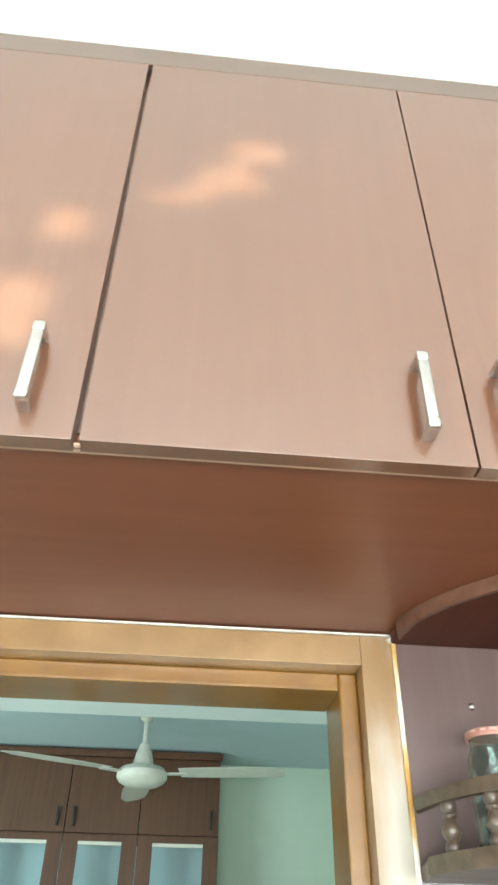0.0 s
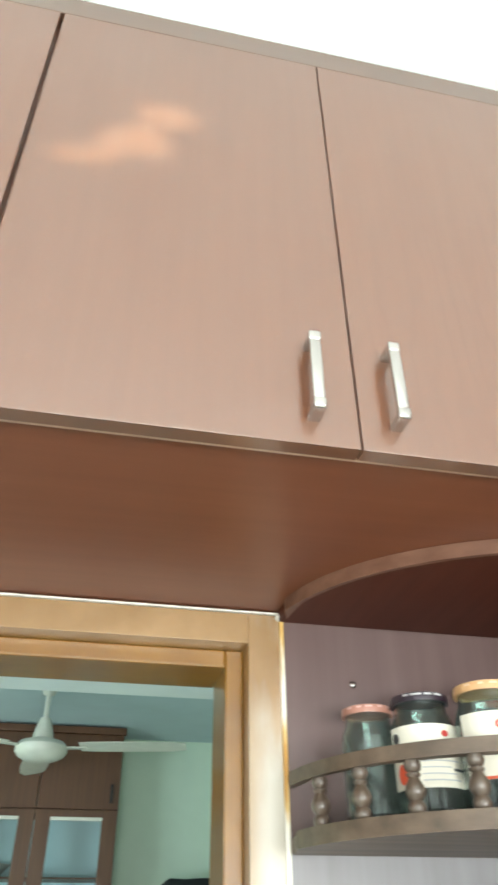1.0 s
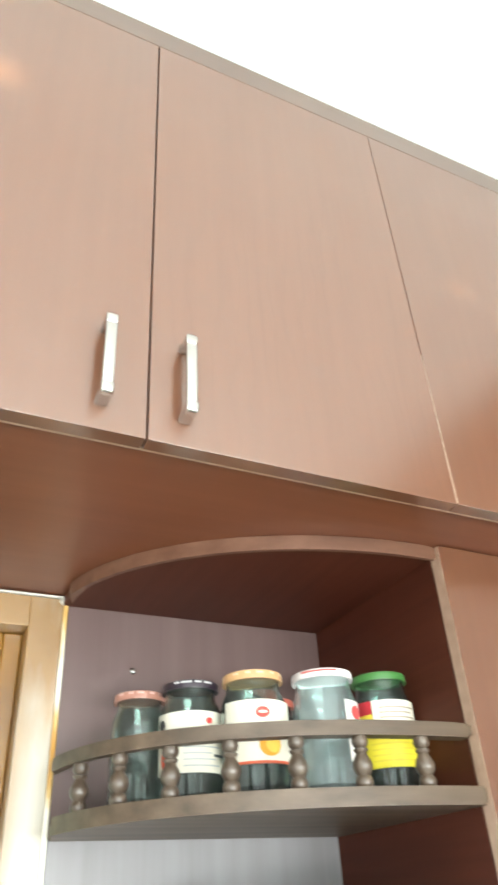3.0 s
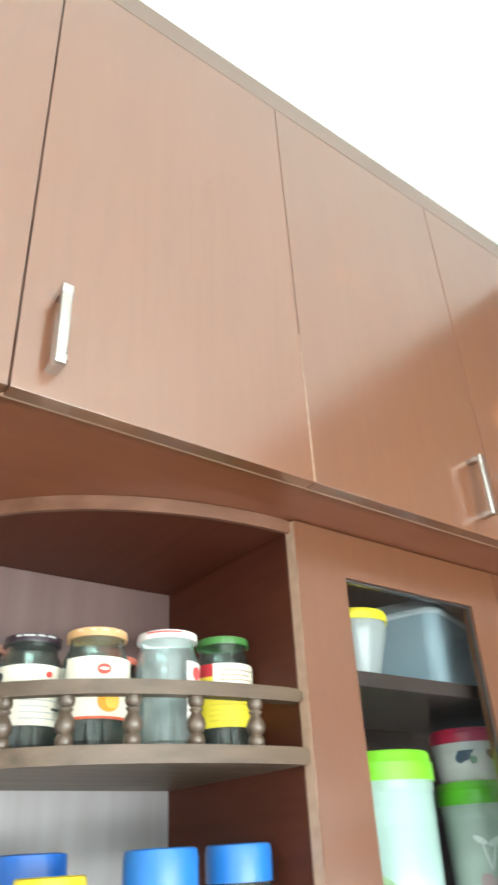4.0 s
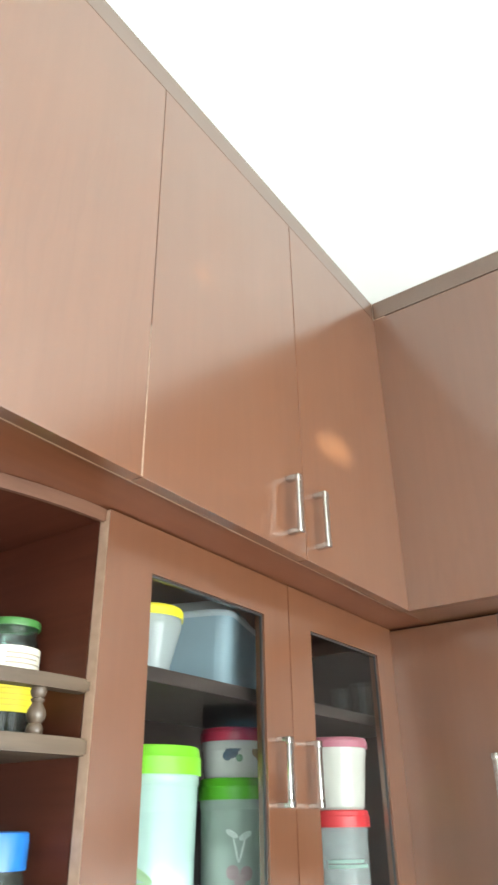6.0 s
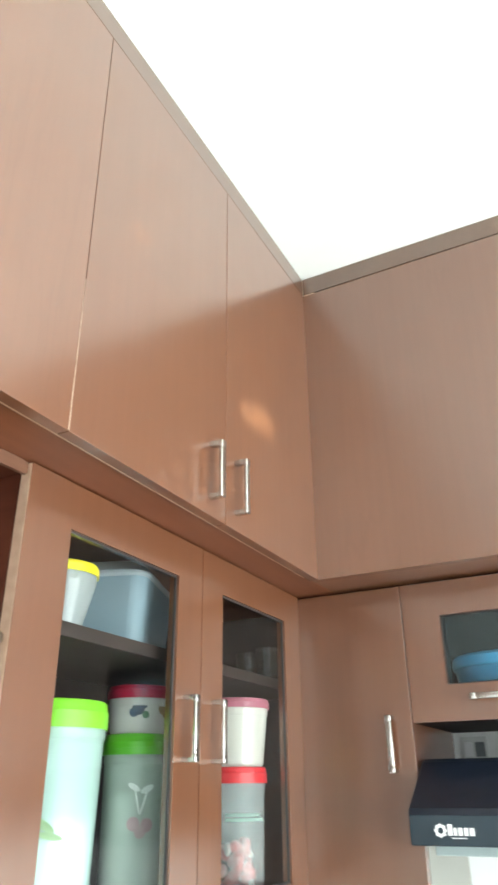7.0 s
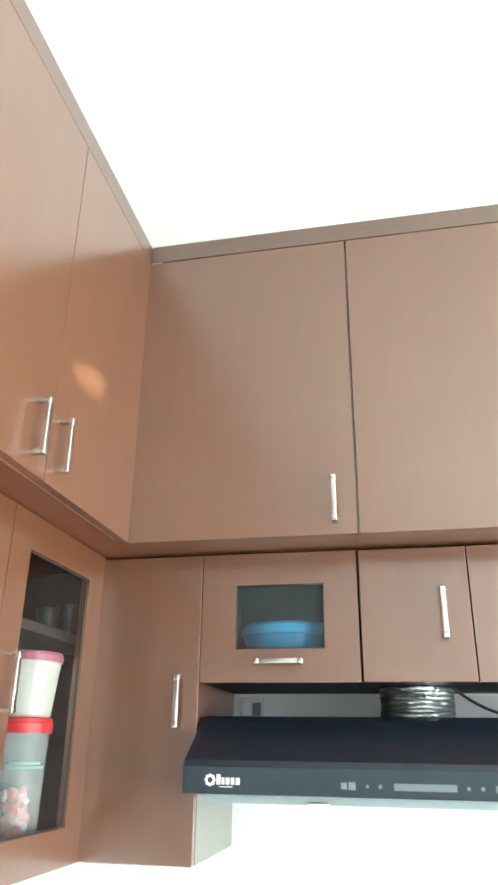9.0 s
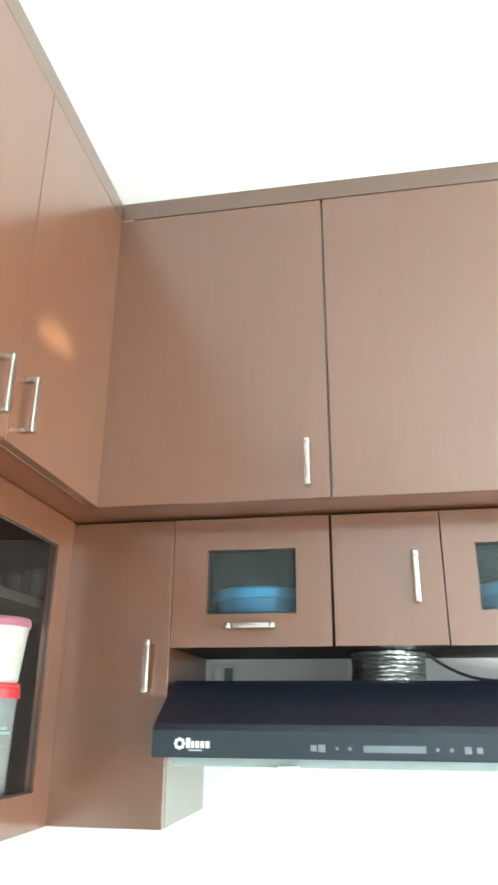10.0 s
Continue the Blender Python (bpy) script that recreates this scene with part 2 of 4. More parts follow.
# ---- helpers for meshes ----
ORIGIN = {}


def thing(name, base, label, category, group=""):
    """An Empty at the thing's base; its parts are given in world places."""
    ob = new(name)
    ob.location = base
    ob.empty_display_size = 0.05
    ORIGIN[ob] = Vector(base)
    return tagged(ob, label, category, group)


def shaped(name, bm, material):
    """A mesh with smooth curves, whose broad flat faces stay truly flat beside narrow bevels."""
    bmesh.ops.recalc_face_normals(bm, faces=bm.faces)
    bm.edges.index_update()
    flat = []
    for e in bm.edges:
        areas = [f.calc_area() for f in e.link_faces]
        if len(areas) == 2 and max(areas) > 8 * min(areas) and max(areas) > 2e-4:
            flat.append(e.index)
    me = bpy.data.meshes.new(name)
    bm.to_mesh(me)
    bm.free()
    me.materials.append(material)
    me.set_sharp_from_angle(angle=radians(35))
    for i in flat:
        me.edges[i].use_edge_sharp = True
    return me


def part(name, bm, material, parent, label=""):
    o = ORIGIN[parent]
    bmesh.ops.translate(bm, verts=bm.verts, vec=-o)
    me = shaped(name, bm, material)
    ob = new(name, me)
    ob.parent = parent
    ORIGIN[ob] = o
    return tagged(ob, label)


def solid(name, bm, material, label, category="", kind="", group=""):
    """A thing, or a piece of the setting, that is one mesh."""
    me = shaped(name, bm, material)
    ob = new(name, me)
    ORIGIN[ob] = Vector((0, 0, 0))
    return tagged(ob, label, category, group, kind)


def box(a, b, bevel=0.0015, segs=2, bm=None):
    """A box between two corners with softened edges."""
    own = bmesh.new()
    bmesh.ops.create_cube(own, size=1)
    lo, hi = Vector(map(min, a, b)), Vector(map(max, a, b))
    for v in own.verts:
        v.co = Vector(lo[i] + (v.co[i] + 0.5) * (hi[i] - lo[i]) for i in range(3))
    if bevel:
        bmesh.ops.bevel(own, geom=own.edges[:], offset=bevel, segments=segs, affect="EDGES", profile=0.5)
    if bm is None:
        return own
    me = bpy.data.meshes.new("tmp")
    own.to_mesh(me)
    own.free()
    bm.from_mesh(me)
    bpy.data.meshes.remove(me)
    return bm


def lathe(profile, place, segs=32):
    """A turned shape from (radius, height) pairs."""
    bm, rings = bmesh.new(), []
    for r, z in profile:
        if r < 1e-5:
            rings.append([bm.verts.new((place[0], place[1], place[2] + z))])
        else:
            rings.append([bm.verts.new((place[0] + r * math.cos(i * math.tau / segs), place[1] + r * math.sin(i * math.tau / segs), place[2] + z)) for i in range(segs)])
    for p, q in zip(rings, rings[1:]):
        for i in range(segs):
            j = (i + 1) % segs
            if len(p) == 1 and len(q) > 1:
                bm.faces.new((p[0], q[i], q[j]))
            elif len(q) == 1 and len(p) > 1:
                bm.faces.new((p[i], p[j], q[0]))
            elif len(p) > 1:
                bm.faces.new((p[i], p[j], q[j], q[i]))
    return bm


def prism(outline, z0, z1, bevel=0.0):
    """An upright prism over an outline in plan."""
    bm = bmesh.new()
    low = [bm.verts.new((x, y, z0)) for x, y in outline]
    high = [bm.verts.new((x, y, z1)) for x, y in outline]
    n = len(outline)
    bm.faces.new(low[::-1])
    bm.faces.new(high)
    for i in range(n):
        bm.faces.new((low[i], low[(i + 1) % n], high[(i + 1) % n], high[i]))
    if bevel:
        bmesh.ops.bevel(bm, geom=[e for e in bm.edges if abs(e.verts[0].co.z - e.verts[1].co.z) < 1e-6], offset=bevel, segments=2, affect="EDGES")
    return bm


def along_y(outline, y0, y1):
    """A prism along y over an outline of (x, z)."""
    bm = bmesh.new()
    a = [bm.verts.new((x, y0, z)) for x, z in outline]
    b = [bm.verts.new((x, y1, z)) for x, z in outline]
    n = len(outline)
    bm.faces.new(a)
    bm.faces.new(b[::-1])
    for i in range(n):
        bm.faces.new((a[i], b[i], b[(i + 1) % n], a[(i + 1) % n]))
    return bm


def tube(points, radius, segs=10):
    bm, rings = bmesh.new(), []
    pts = [Vector(p) for p in points]
    for i, p in enumerate(pts):
        d = (pts[min(i + 1, len(pts) - 1)] - pts[max(i - 1, 0)]).normalized()
        u = d.orthogonal().normalized() if not rings else (u - d * u.dot(d)).normalized()
        w = d.cross(u)
        rings.append([bm.verts.new(p + radius * (math.cos(k * math.tau / segs) * u + math.sin(k * math.tau / segs) * w)) for k in range(segs)])
    for p, q in zip(rings, rings[1:]):
        for k in range(segs):
            bm.faces.new((p[k], p[(k + 1) % segs], q[(k + 1) % segs], q[k]))
    bm.faces.new(rings[0][::-1])
    bm.faces.new(rings[-1])
    return bm


def curved_patch(place, radius, a0, a1, z0, z1, thick=0.0006, steps=14, bm=None):
    """A label wrapped round a jar: from angle a0 to a1 (degrees), z0 to z1 over the base."""
    bm = bm or bmesh.new()
    cols = []
    for i in range(steps + 1):
        a = radians(a0 + (a1 - a0) * i / steps)
        cols.append([bm.verts.new((place[0] + r * math.cos(a), place[1] + r * math.sin(a), place[2] + z)) for r in (radius, radius + thick) for z in (z0, z1)])
    for p, q in zip(cols, cols[1:]):
        for i, j in ((0, 1), (1, 3), (3, 2), (2, 0)):
            bm.faces.new((p[i], p[j], q[j], q[i]))
    for c in (cols[0], cols[-1]):
        bm.faces.new((c[0], c[1], c[3], c[2]))
    return bm


def curved_blob(place, radius, a_mid, z_mid, half_a, half_z, thick=0.0012, n=20, turn=0.0):
    """An oval print that lies on a round surface."""
    bm = bmesh.new()

    def at(u, v, r):
        c, s = math.cos(turn), math.sin(turn)
        du, dv = u * c - v * s, u * s + v * c
        a = radians(a_mid) + du / radius
        return (place[0] + r * math.cos(a), place[1] + r * math.sin(a), place[2] + z_mid + dv)
    rim = [(half_a * math.cos(i * math.tau / n), half_z * math.sin(i * math.tau / n)) for i in range(n)]
    mid = bm.verts.new(at(0, 0, radius + thick))
    out = [bm.verts.new(at(u, v, radius + thick)) for u, v in rim]
    inn = [bm.verts.new(at(u, v, radius)) for u, v in rim]
    for i in range(n):
        j = (i + 1) % n
        bm.faces.new((mid, out[i], out[j]))
        bm.faces.new((out[i], inn[i], inn[j], out[j]))
    return bm


def pierced(axis, lo, hi, u0, u1, z0, z1, holes):
    """A wall slab from lo to hi along its thickness, with rectangular holes (u0, u1, z0, z1) through it."""
    us = sorted({u0, u1, *[h[0] for h in holes], *[h[1] for h in holes]})
    zs = sorted({z0, z1, *[h[2] for h in holes], *[h[3] for h in holes]})
    bm = bmesh.new()

    def filled(i, j):
        if not (0 <= i < len(us) - 1 and 0 <= j < len(zs) - 1):
            return False
        u, z = (us[i] + us[i + 1]) / 2, (zs[j] + zs[j + 1]) / 2
        return not any(h[0] < u < h[1] and h[2] < z < h[3] for h in holes)

    def vert(u, z, d):
        return bm.verts.new((u, d, z) if axis == "y" else (d, u, z))
    for i in range(len(us) - 1):
        for j in range(len(zs) - 1):
            if not filled(i, j):
                continue
            a, b, c, d = us[i], us[i + 1], zs[j], zs[j + 1]
            for t in (lo, hi):
                bm.faces.new([vert(*p, t) for p in ((a, c), (b, c), (b, d), (a, d))])
            for (di, dj), (p, q) in {(-1, 0): ((a, c), (a, d)), (1, 0): ((b, c), (b, d)), (0, -1): ((a, c), (b, c)), (0, 1): ((a, d), (b, d))}.items():
                if not filled(i + di, j + dj):
                    bm.faces.new([vert(*p, lo), vert(*q, lo), vert(*q, hi), vert(*p, hi)])
    bmesh.ops.remove_doubles(bm, verts=bm.verts, dist=1e-5)
    return bm


# ---- room ----
TOP, LOFT, BASE = 2.9, 2.1, 2.106     # ceiling, bottom of the loft doors, underside of the loft
WALL_A, WALL_B, SOUTH, WEST = 0.447, 0.49, -3.4, -3.0
ROOM = "structure"
DOOR_L, DOOR_R, DOOR_TOP = -2.05, -1.225, 2.032

solid("floor", box((-5.2, SOUTH - 0.2, -0.1), (0.7, 4.0, 0), 0), FLOOR, "pale cream floor with a soft sheen", "floor", ROOM)
solid("ceiling", box((-3.2, SOUTH - 0.2, TOP), (0.7, 0.49, TOP + 0.1), 0), CEILING, "plain white painted ceiling", "ceiling", ROOM)
solid("wall_north", pierced("y", WALL_A, 0.567, -5.1, 0.7, 0, TOP, [(-2.1, -1.166, 0, 2.1), (-4.85, -3.25, 0.9, 2.2)]), WHITE, "white painted wall with a doorway and a window", "wall", ROOM)
solid("wall_east", box((WALL_B, SOUTH, 0), (0.62, WALL_A, TOP), 0), WHITE, "smooth white wall behind the cooker hood", "wall", ROOM)
# small unseen openings added high in the wall, shaped to throw the low sun's patches
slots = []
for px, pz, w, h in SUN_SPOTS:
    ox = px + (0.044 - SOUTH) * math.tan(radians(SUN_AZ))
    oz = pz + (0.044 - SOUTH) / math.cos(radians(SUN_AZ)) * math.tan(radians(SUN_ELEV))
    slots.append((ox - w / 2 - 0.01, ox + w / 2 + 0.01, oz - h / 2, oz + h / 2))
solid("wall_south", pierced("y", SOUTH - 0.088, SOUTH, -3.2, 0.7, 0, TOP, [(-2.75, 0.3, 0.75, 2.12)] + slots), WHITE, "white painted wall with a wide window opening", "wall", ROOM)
# opaque sheet added out of view, keeps the sun out of the wide opening
solid("sun_block_sheet", box((-2.77, SOUTH - 0.1, 0.73), (0.32, SOUTH - 0.09, 2.14), 0), WHITE, "unseen white sheet added behind the window to block the sun", "blind", ROOM)
solid("wall_west", box((WEST - 0.12, SOUTH, 0), (WEST, WALL_A, TOP), 0), WHITE, "white painted wall", "wall", ROOM)

# bedroom beyond the doorway
BR_TOP, BR_FAR = 2.66, 3.74
solid("bedroom_ceiling", box((-5.2, 0.568, BR_TOP), (0.7, 4.0, BR_TOP + 0.3), 0), BLUEGREY, "pale blue-grey bedroom ceiling", "ceiling", ROOM)
solid("bedroom_beam", box((-5.0, 1.55, 2.357), (-0.25, 1.8, BR_TOP), 0.004), WHITE, "white painted ceiling beam", "beam", ROOM)
solid("bedroom_wall_far", box((-5.2, BR_FAR, 0), (0.7, BR_FAR + 0.12, BR_TOP), 0), GREEN, "pale green painted bedroom wall", "wall", ROOM)
solid("bedroom_wall_east", box((-0.25, 0.568, 0), (-0.13, BR_FAR, BR_TOP), 0), GREEN, "pale green painted bedroom wall", "wall", ROOM)
solid("bedroom_wall_west", box((-5.1, 0.567, 0), (-5.0, BR_FAR, BR_TOP), 0), GREEN, "pale green painted bedroom wall", "wall", ROOM)

# door frame: outer jambs and head, with a deeper stop inside
door_frame = thing("door_frame", (-1.6, 0.47, 0), "varnished ochre wooden door frame with a stepped rebate", "door frame")
tagged(door_frame, kind=ROOM)
FY = 0.436
for side, x0, x1, mat in (("jamb", -1.211, -1.165, JAMBWOOD), ("jamb", -2.1, -2.054, FRAME)):
    part(side, box((x0, FY, 0), (x1, 0.575, 2.1), 0.0012), mat, door_frame)
part("head", box((-2.054, FY, 2.056), (-1.211, 0.575, 2.1), 0.0012), FRAME, door_frame)
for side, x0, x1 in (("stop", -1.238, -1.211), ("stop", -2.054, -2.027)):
    part(side, box((x0, FY + 0.035, 0), (x1, 0.575, 2.056), 0.003), STOP_SHADED, door_frame)
part("stop", box((-2.027, FY + 0.035, 2.03), (-1.238, 0.575, 2.056), 0.003), STOP_SHADED, door_frame)
part("filler_bead", box((-2.1, FY - 0.003, 2.1005), (-1.159, FY + 0.006, 2.1038), 0.0012), CAULK, door_frame, "thin white filler line")
part("filler_bead", box((-1.165, FY - 0.003, 0), (-1.1585, FY + 0.008, 2.1), 0.0015), OLDBEAD, door_frame, "stained white and ochre filler line")
part("filler_blob", lathe([(0, -0.006), (0.006, -0.004), (0.009, 0), (0.006, 0.005), (0, 0.006)], (-1.163, FY - 0.001, 2.096), 10), CAULK, door_frame, "lump of white filler")

# ---- cabinets ----


def bar_handle(parent, place, out, up, length=0.102):
    """A square D-shaped steel pull: a flat grip on two feet. out: way off the door; up: along the grip."""
    o, u = Vector(out), Vector(up)
    s, p = o.cross(u), Vector(place)
    hl, stand, hw, ht = length / 2, 0.027, 0.006, 0.0038

    bm = box((-hw, -hl + 0.011, stand - 2 * ht), (hw, hl - 0.011, stand - 0.0006), 0.002, 3)
    for k in (-1, 1):
        box((-hw * 1.06, k * hl, 0.0), (hw * 1.06, k * (hl - 0.008), stand - 0.001), 0.0016, 3, bm)
        box((-hw * 1.1, k * hl * 1.004, stand - 2 * ht - 0.001), (hw * 1.1, k * (hl - 0.013), stand + 0.0002), 0.0024, 3, bm)
    for v in bm.verts:
        v.co = p + s * v.co.x + u * v.co.y + o * v.co.z
    return part("handle", bm, CHROME, parent, "brushed steel bar handle")


T = 0.019       # door thickness
GAP = 0.0018


def loft_unit_a(x0, x1, splits, handles, label):
    """A loft cabinet over the doorway wall: carcass, doors, pulls."""
    c = thing("loft_cabinet", ((x0 + x1) / 2, 0.2, BASE + 0.018), label, "cabinet", "loft cabinets")
    part("body", box((x0 + 0.0005, T + 0.002, BASE + 0.018), (x1 - 0.0005, WALL_A, TOP - 0.003), 0), LAMINATE, c)
    gaps = {-1.582: 0.0034, -1.187: 0.0012, -0.797: 0.0007, -0.402: 0.0011, -0.0005: 0.0}
    edges = [x0, *splits, x1]
    for a, b, hx in zip(edges, edges[1:], handles):
        d = part("door", box((a + gaps.get(a, GAP), 0, LOFT), (b - gaps.get(b, GAP), T, 2.845), 0.0005), LAMINATE, c)
        if hx is not None:
            bar_handle(d, (hx, 0, 2.178), (0, -1, 0), (0, 0, 1))


loft_unit_a(-2.98, -1.98, [-2.4], [None, None], "tall brown laminate loft cabinet below the ceiling")
loft_unit_a(-1.98, -1.582, [], [-1.635], "brown laminate loft cabinet with one door and a steel pull")
loft_unit_a(-1.582, -0.797, [-1.187], [-1.236, -1.148], "two-door brown laminate loft cabinet above the doorway")
loft_unit_a(-0.797, -0.0005, [-0.402], [-0.455, -0.367], "two-door brown laminate loft cabinet in the corner")


def loft_unit_b(y0, y1, handles, label):
    c = thing("loft_cabinet", (0.25, (y0 + y1) / 2, BASE + 0.018), label, "cabinet", "loft cabinets")
    part("body", box((T + 0.002, y0 + 0.0005, BASE + 0.018), (WALL_B, y1 - 0.0005, TOP - 0.003), 0), LAMINATE, c)
    d = part("door", box((0, y0 + GAP * 1.6, LOFT), (T, y1 - (GAP if y1 < -0.1 else -0.011), 2.845), 0.0005), LAMINATE, c)
    bar_handle(d, (0, handles, 2.173), (-1, 0, 0), (0, 0, 1))


worn = [o for o in scene.objects if o.name.startswith("loft_cabinet")][-1]
wedge = box((-0.7992, -0.0006, 2.1015), (-0.7962, 0.003, 2.335), 0.0003)
for v in wedge.verts:
    if v.co.z > 2.2:
        v.co.x = -0.7972 + (v.co.x + 0.7972) * 0.12
part("worn_edge", wedge, wood("worn_door_edge", (0.24, 0.15, 0.1), (0.42, 0.3, 0.22), 0.5, (1, 1, 1), 60.0), worn, "pale worn door edge")


loft_unit_b(-0.502, -0.0012, -0.454, "brown laminate loft cabinet above the cooker hood")
loft_unit_b(-1.0, -0.502, -0.95, "brown laminate loft cabinet above the cooker hood")
loft_unit_b(-1.5, -1.0, -1.05, "brown laminate loft cabinet above the cooker hood")
loft_unit_b(-2.398, -1.5, -1.55, "brown laminate loft cabinet at the end of the row")

for nm, a, b, mat, lab in (
        ("loft_base_board", (-2.98, T + 0.003, BASE), (WALL_B, WALL_A, BASE + 0.017), LAMINATE_X, "long brown laminate board under the loft cabinets"),
        ("loft_base_board", (T + 0.003, -2.398, BASE), (WALL_B, T + 0.0028, BASE + 0.017), LAMINATE_Y, "brown laminate board under the loft above the hood")):
    tagged(solid(nm, box(a, b, 0.0008), mat, lab, "board"))
ORIGIN_BOARD = [o for o in scene.objects if o.name.startswith("loft_base_board")]
part("edge_strip", box((-2.98, 0.0222, BASE - 0.0032), (-0.02, 0.0262, BASE - 0.0002), 0.0005), EDGE, ORIGIN_BOARD[0], "thin pale edge strip")
solid("trim_1", box((-2.98, 0.0005, 2.847), (0.001, T - 0.002, TOP - 0.001), 0.0015), TRIM, "brown laminate filler strip below the ceiling", "trim", ROOM)
part("chip", box((0.0012, -0.03, 2.8452), (0.012, -0.002, 2.8484), 0.0006), EDGE, [o for o in scene.objects if o.name.startswith("loft_cabinet")][4], "pale chipped sliver of edge band")
solid("trim_2", box((0.0005, -2.398, 2.8486), (T - 0.002, 0.0003, TOP - 0.001), 0.001), TRIM, "brown laminate filler strip below the ceiling", "trim", ROOM)

part("chip", box((-1.583, 0.003, 2.0962), (-1.577, 0.008, 2.0992), 0.0008), EDGE, [o for o in scene.objects if o.name.startswith("loft_cabinet")][1], "small white plastic stop")

# glass-fronted wall cabinet
GY, GX, LOW, CAB_TOP, HOOD_TOP = 0.109, 0.137, 1.470, 2.1035, 2.0998
GL, GR = -0.742, 0.1362


def glazed_door(c, x0, x1, gx0, gx1, gz0, gz1, handle_x):
    d = part("door", pierced("y", GY, GY + T, x0, x1, LOW, CAB_TOP, [(gx0, gx1, gz0, gz1)]), LAMINATE, c, "brown laminate door frame with a glass pane")
    pane = part("pane", box((gx0 - 0.002, GY + 0.0085, gz0 - 0.002), (gx1 + 0.002, GY + 0.0125, gz1 + 0.002), 0), GLASS, d, "clear glass pane")
    pane.visible_shadow = False
    for a, b in (((gx0, GY + 0.004, gz0), (gx0 + 0.0035, GY + 0.0085, gz1)), ((gx1 - 0.0035, GY + 0.004, gz0), (gx1, GY + 0.0085, gz1)),
                 ((gx0, GY + 0.004, gz1 - 0.0035), (gx1, GY + 0.0085, gz1)), ((gx0, GY + 0.004, gz0), (gx1, GY + 0.0085, gz0 + 0.0035))):
        part("seal", box(a, b, 0.0005), SEALANT, d, "dark glazing bead")
    bar_handle(d, (handle_x, GY, 1.791), (0, -1, 0), (0, 0, 1))


glass_cabinet = thing("glass_cabinet", (-0.3, 0.27, LOW), "brown laminate wall cabinet with two glass doors", "cabinet")
BY = GY + T + 0.002
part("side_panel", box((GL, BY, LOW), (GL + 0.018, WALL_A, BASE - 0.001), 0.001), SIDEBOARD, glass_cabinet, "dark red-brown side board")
part("side_panel", box((GR + 0.15, BY, LOW), (GR + 0.168, WALL_A, BASE - 0.001), 0.001), SHADED_INSIDE, glass_cabinet)
part("back_panel", box((GL + 0.018, WALL_A - 0.01, LOW + 0.018), (GR + 0.15, WALL_A, BASE - 0.002), 0), SHADED_INSIDE, glass_cabinet)
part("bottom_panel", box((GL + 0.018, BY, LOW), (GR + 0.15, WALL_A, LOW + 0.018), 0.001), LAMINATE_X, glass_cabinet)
part("inner_shelf", box((GL + 0.019, 0.15, 1.899), (GR + 0.149, WALL_A - 0.011, 1.92), 0.001), SHADED_SHELF, glass_cabinet)
glazed_door(glass_cabinet, GL, -0.2935, -0.653, -0.371, 1.539, 2.035, -0.342)
glazed_door(glass_cabinet, -0.2915, GR, -0.218, 0.059, 1.539, 2.035, -0.250)

HB = 1.819
part("edge_band", box((GL - 0.0007, GY + 0.001, LOW + 0.001), (GL - 0.0001, GY + T - 0.001, CAB_TOP - 0.001), 0), EDGE, glass_cabinet, "pale worn edge band")

# tall narrow wall cabinet in the corner, then the units over the hood
tall_cabinet = thing("wall_cabinet", (0.3, -0.01, LOW), "narrow tall brown laminate wall cabinet beside the hood", "cabinet")
part("body", box((GX + T + 0.002, -0.1325, LOW + 0.001), (WALL_B, 0.1095, BASE - 0.001), 0.001), LAMINATE, tall_cabinet)
part("side_panel", box((GX + T + 0.003, -0.1338, LOW + 0.0005), (WALL_B - 0.001, -0.1328, 1.63), 0.0002), PALESIDE, tall_cabinet, "pale grey unveneered side")
td = part("door", box((GX, -0.1335, LOW), (GX + T, 0.13, HOOD_TOP), 0.0013), LAMINATE, tall_cabinet)
bar_handle(td, (GX, -0.09, 1.781), (-1, 0, 0), (0, 0, 1), 0.108)



def hood_unit(y0, y1, label):
    c = thing("wall_cabinet", (0.3, (y0 + y1) / 2, HB), label, "cabinet", "cabinets over the hood")
    bx = GX + T + 0.002
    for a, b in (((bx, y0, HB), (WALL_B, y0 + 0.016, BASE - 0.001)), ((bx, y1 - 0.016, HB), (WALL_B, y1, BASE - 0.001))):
        part("side_panel", box(a, b, 0.001), SHADED_INSIDE, c)
    part("bottom_panel", box((bx, y0 + 0.016, HB), (WALL_B, y1 - 0.016, HB + 0.016), 0.001), SHADED_INSIDE, c)
    part("back_panel", box((WALL_B - 0.008, y0 + 0.016, HB + 0.016), (WALL_B, y1 - 0.016, BASE - 0.002), 0), SHADED_INSIDE, c)
    return c


def flap_unit(y0, y1, w0, w1, label):
    c = hood_unit(y0, y1, label)
    z0, z1 = 1.888, 2.028
    d = part("flap_door", pierced("x", GX, GX + T, y0 + 0.002, y1 - 0.0012, HB, HOOD_TOP, [(w0, w1, z0, z1)]), LAMINATE, c, "lift-up door with a small glass window")
    pane = part("pane", box((GX + 0.008, w0 - 0.002, z0 - 0.002), (GX + 0.012, w1 + 0.002, z1 + 0.002), 0), FROST, d, "tinted glass pane")
    pane.visible_shadow = False
    for a, b in (((w0, z0), (w0 + 0.003, z1)), ((w1 - 0.003, z0), (w1, z1)), ((w0, z0), (w1, z0 + 0.003)), ((w0, z1 - 0.003), (w1, z1))):
        part("seal", box((GX + 0.004, a[0], a[1]), (GX + 0.008, b[0], b[1]), 0.0005), SEALANT, d, "dark glazing bead")
    bar_handle(d, (GX, (w0 + w1) / 2, 1.861), (-1, 0, 0), (0, 1, 0), 0.108)


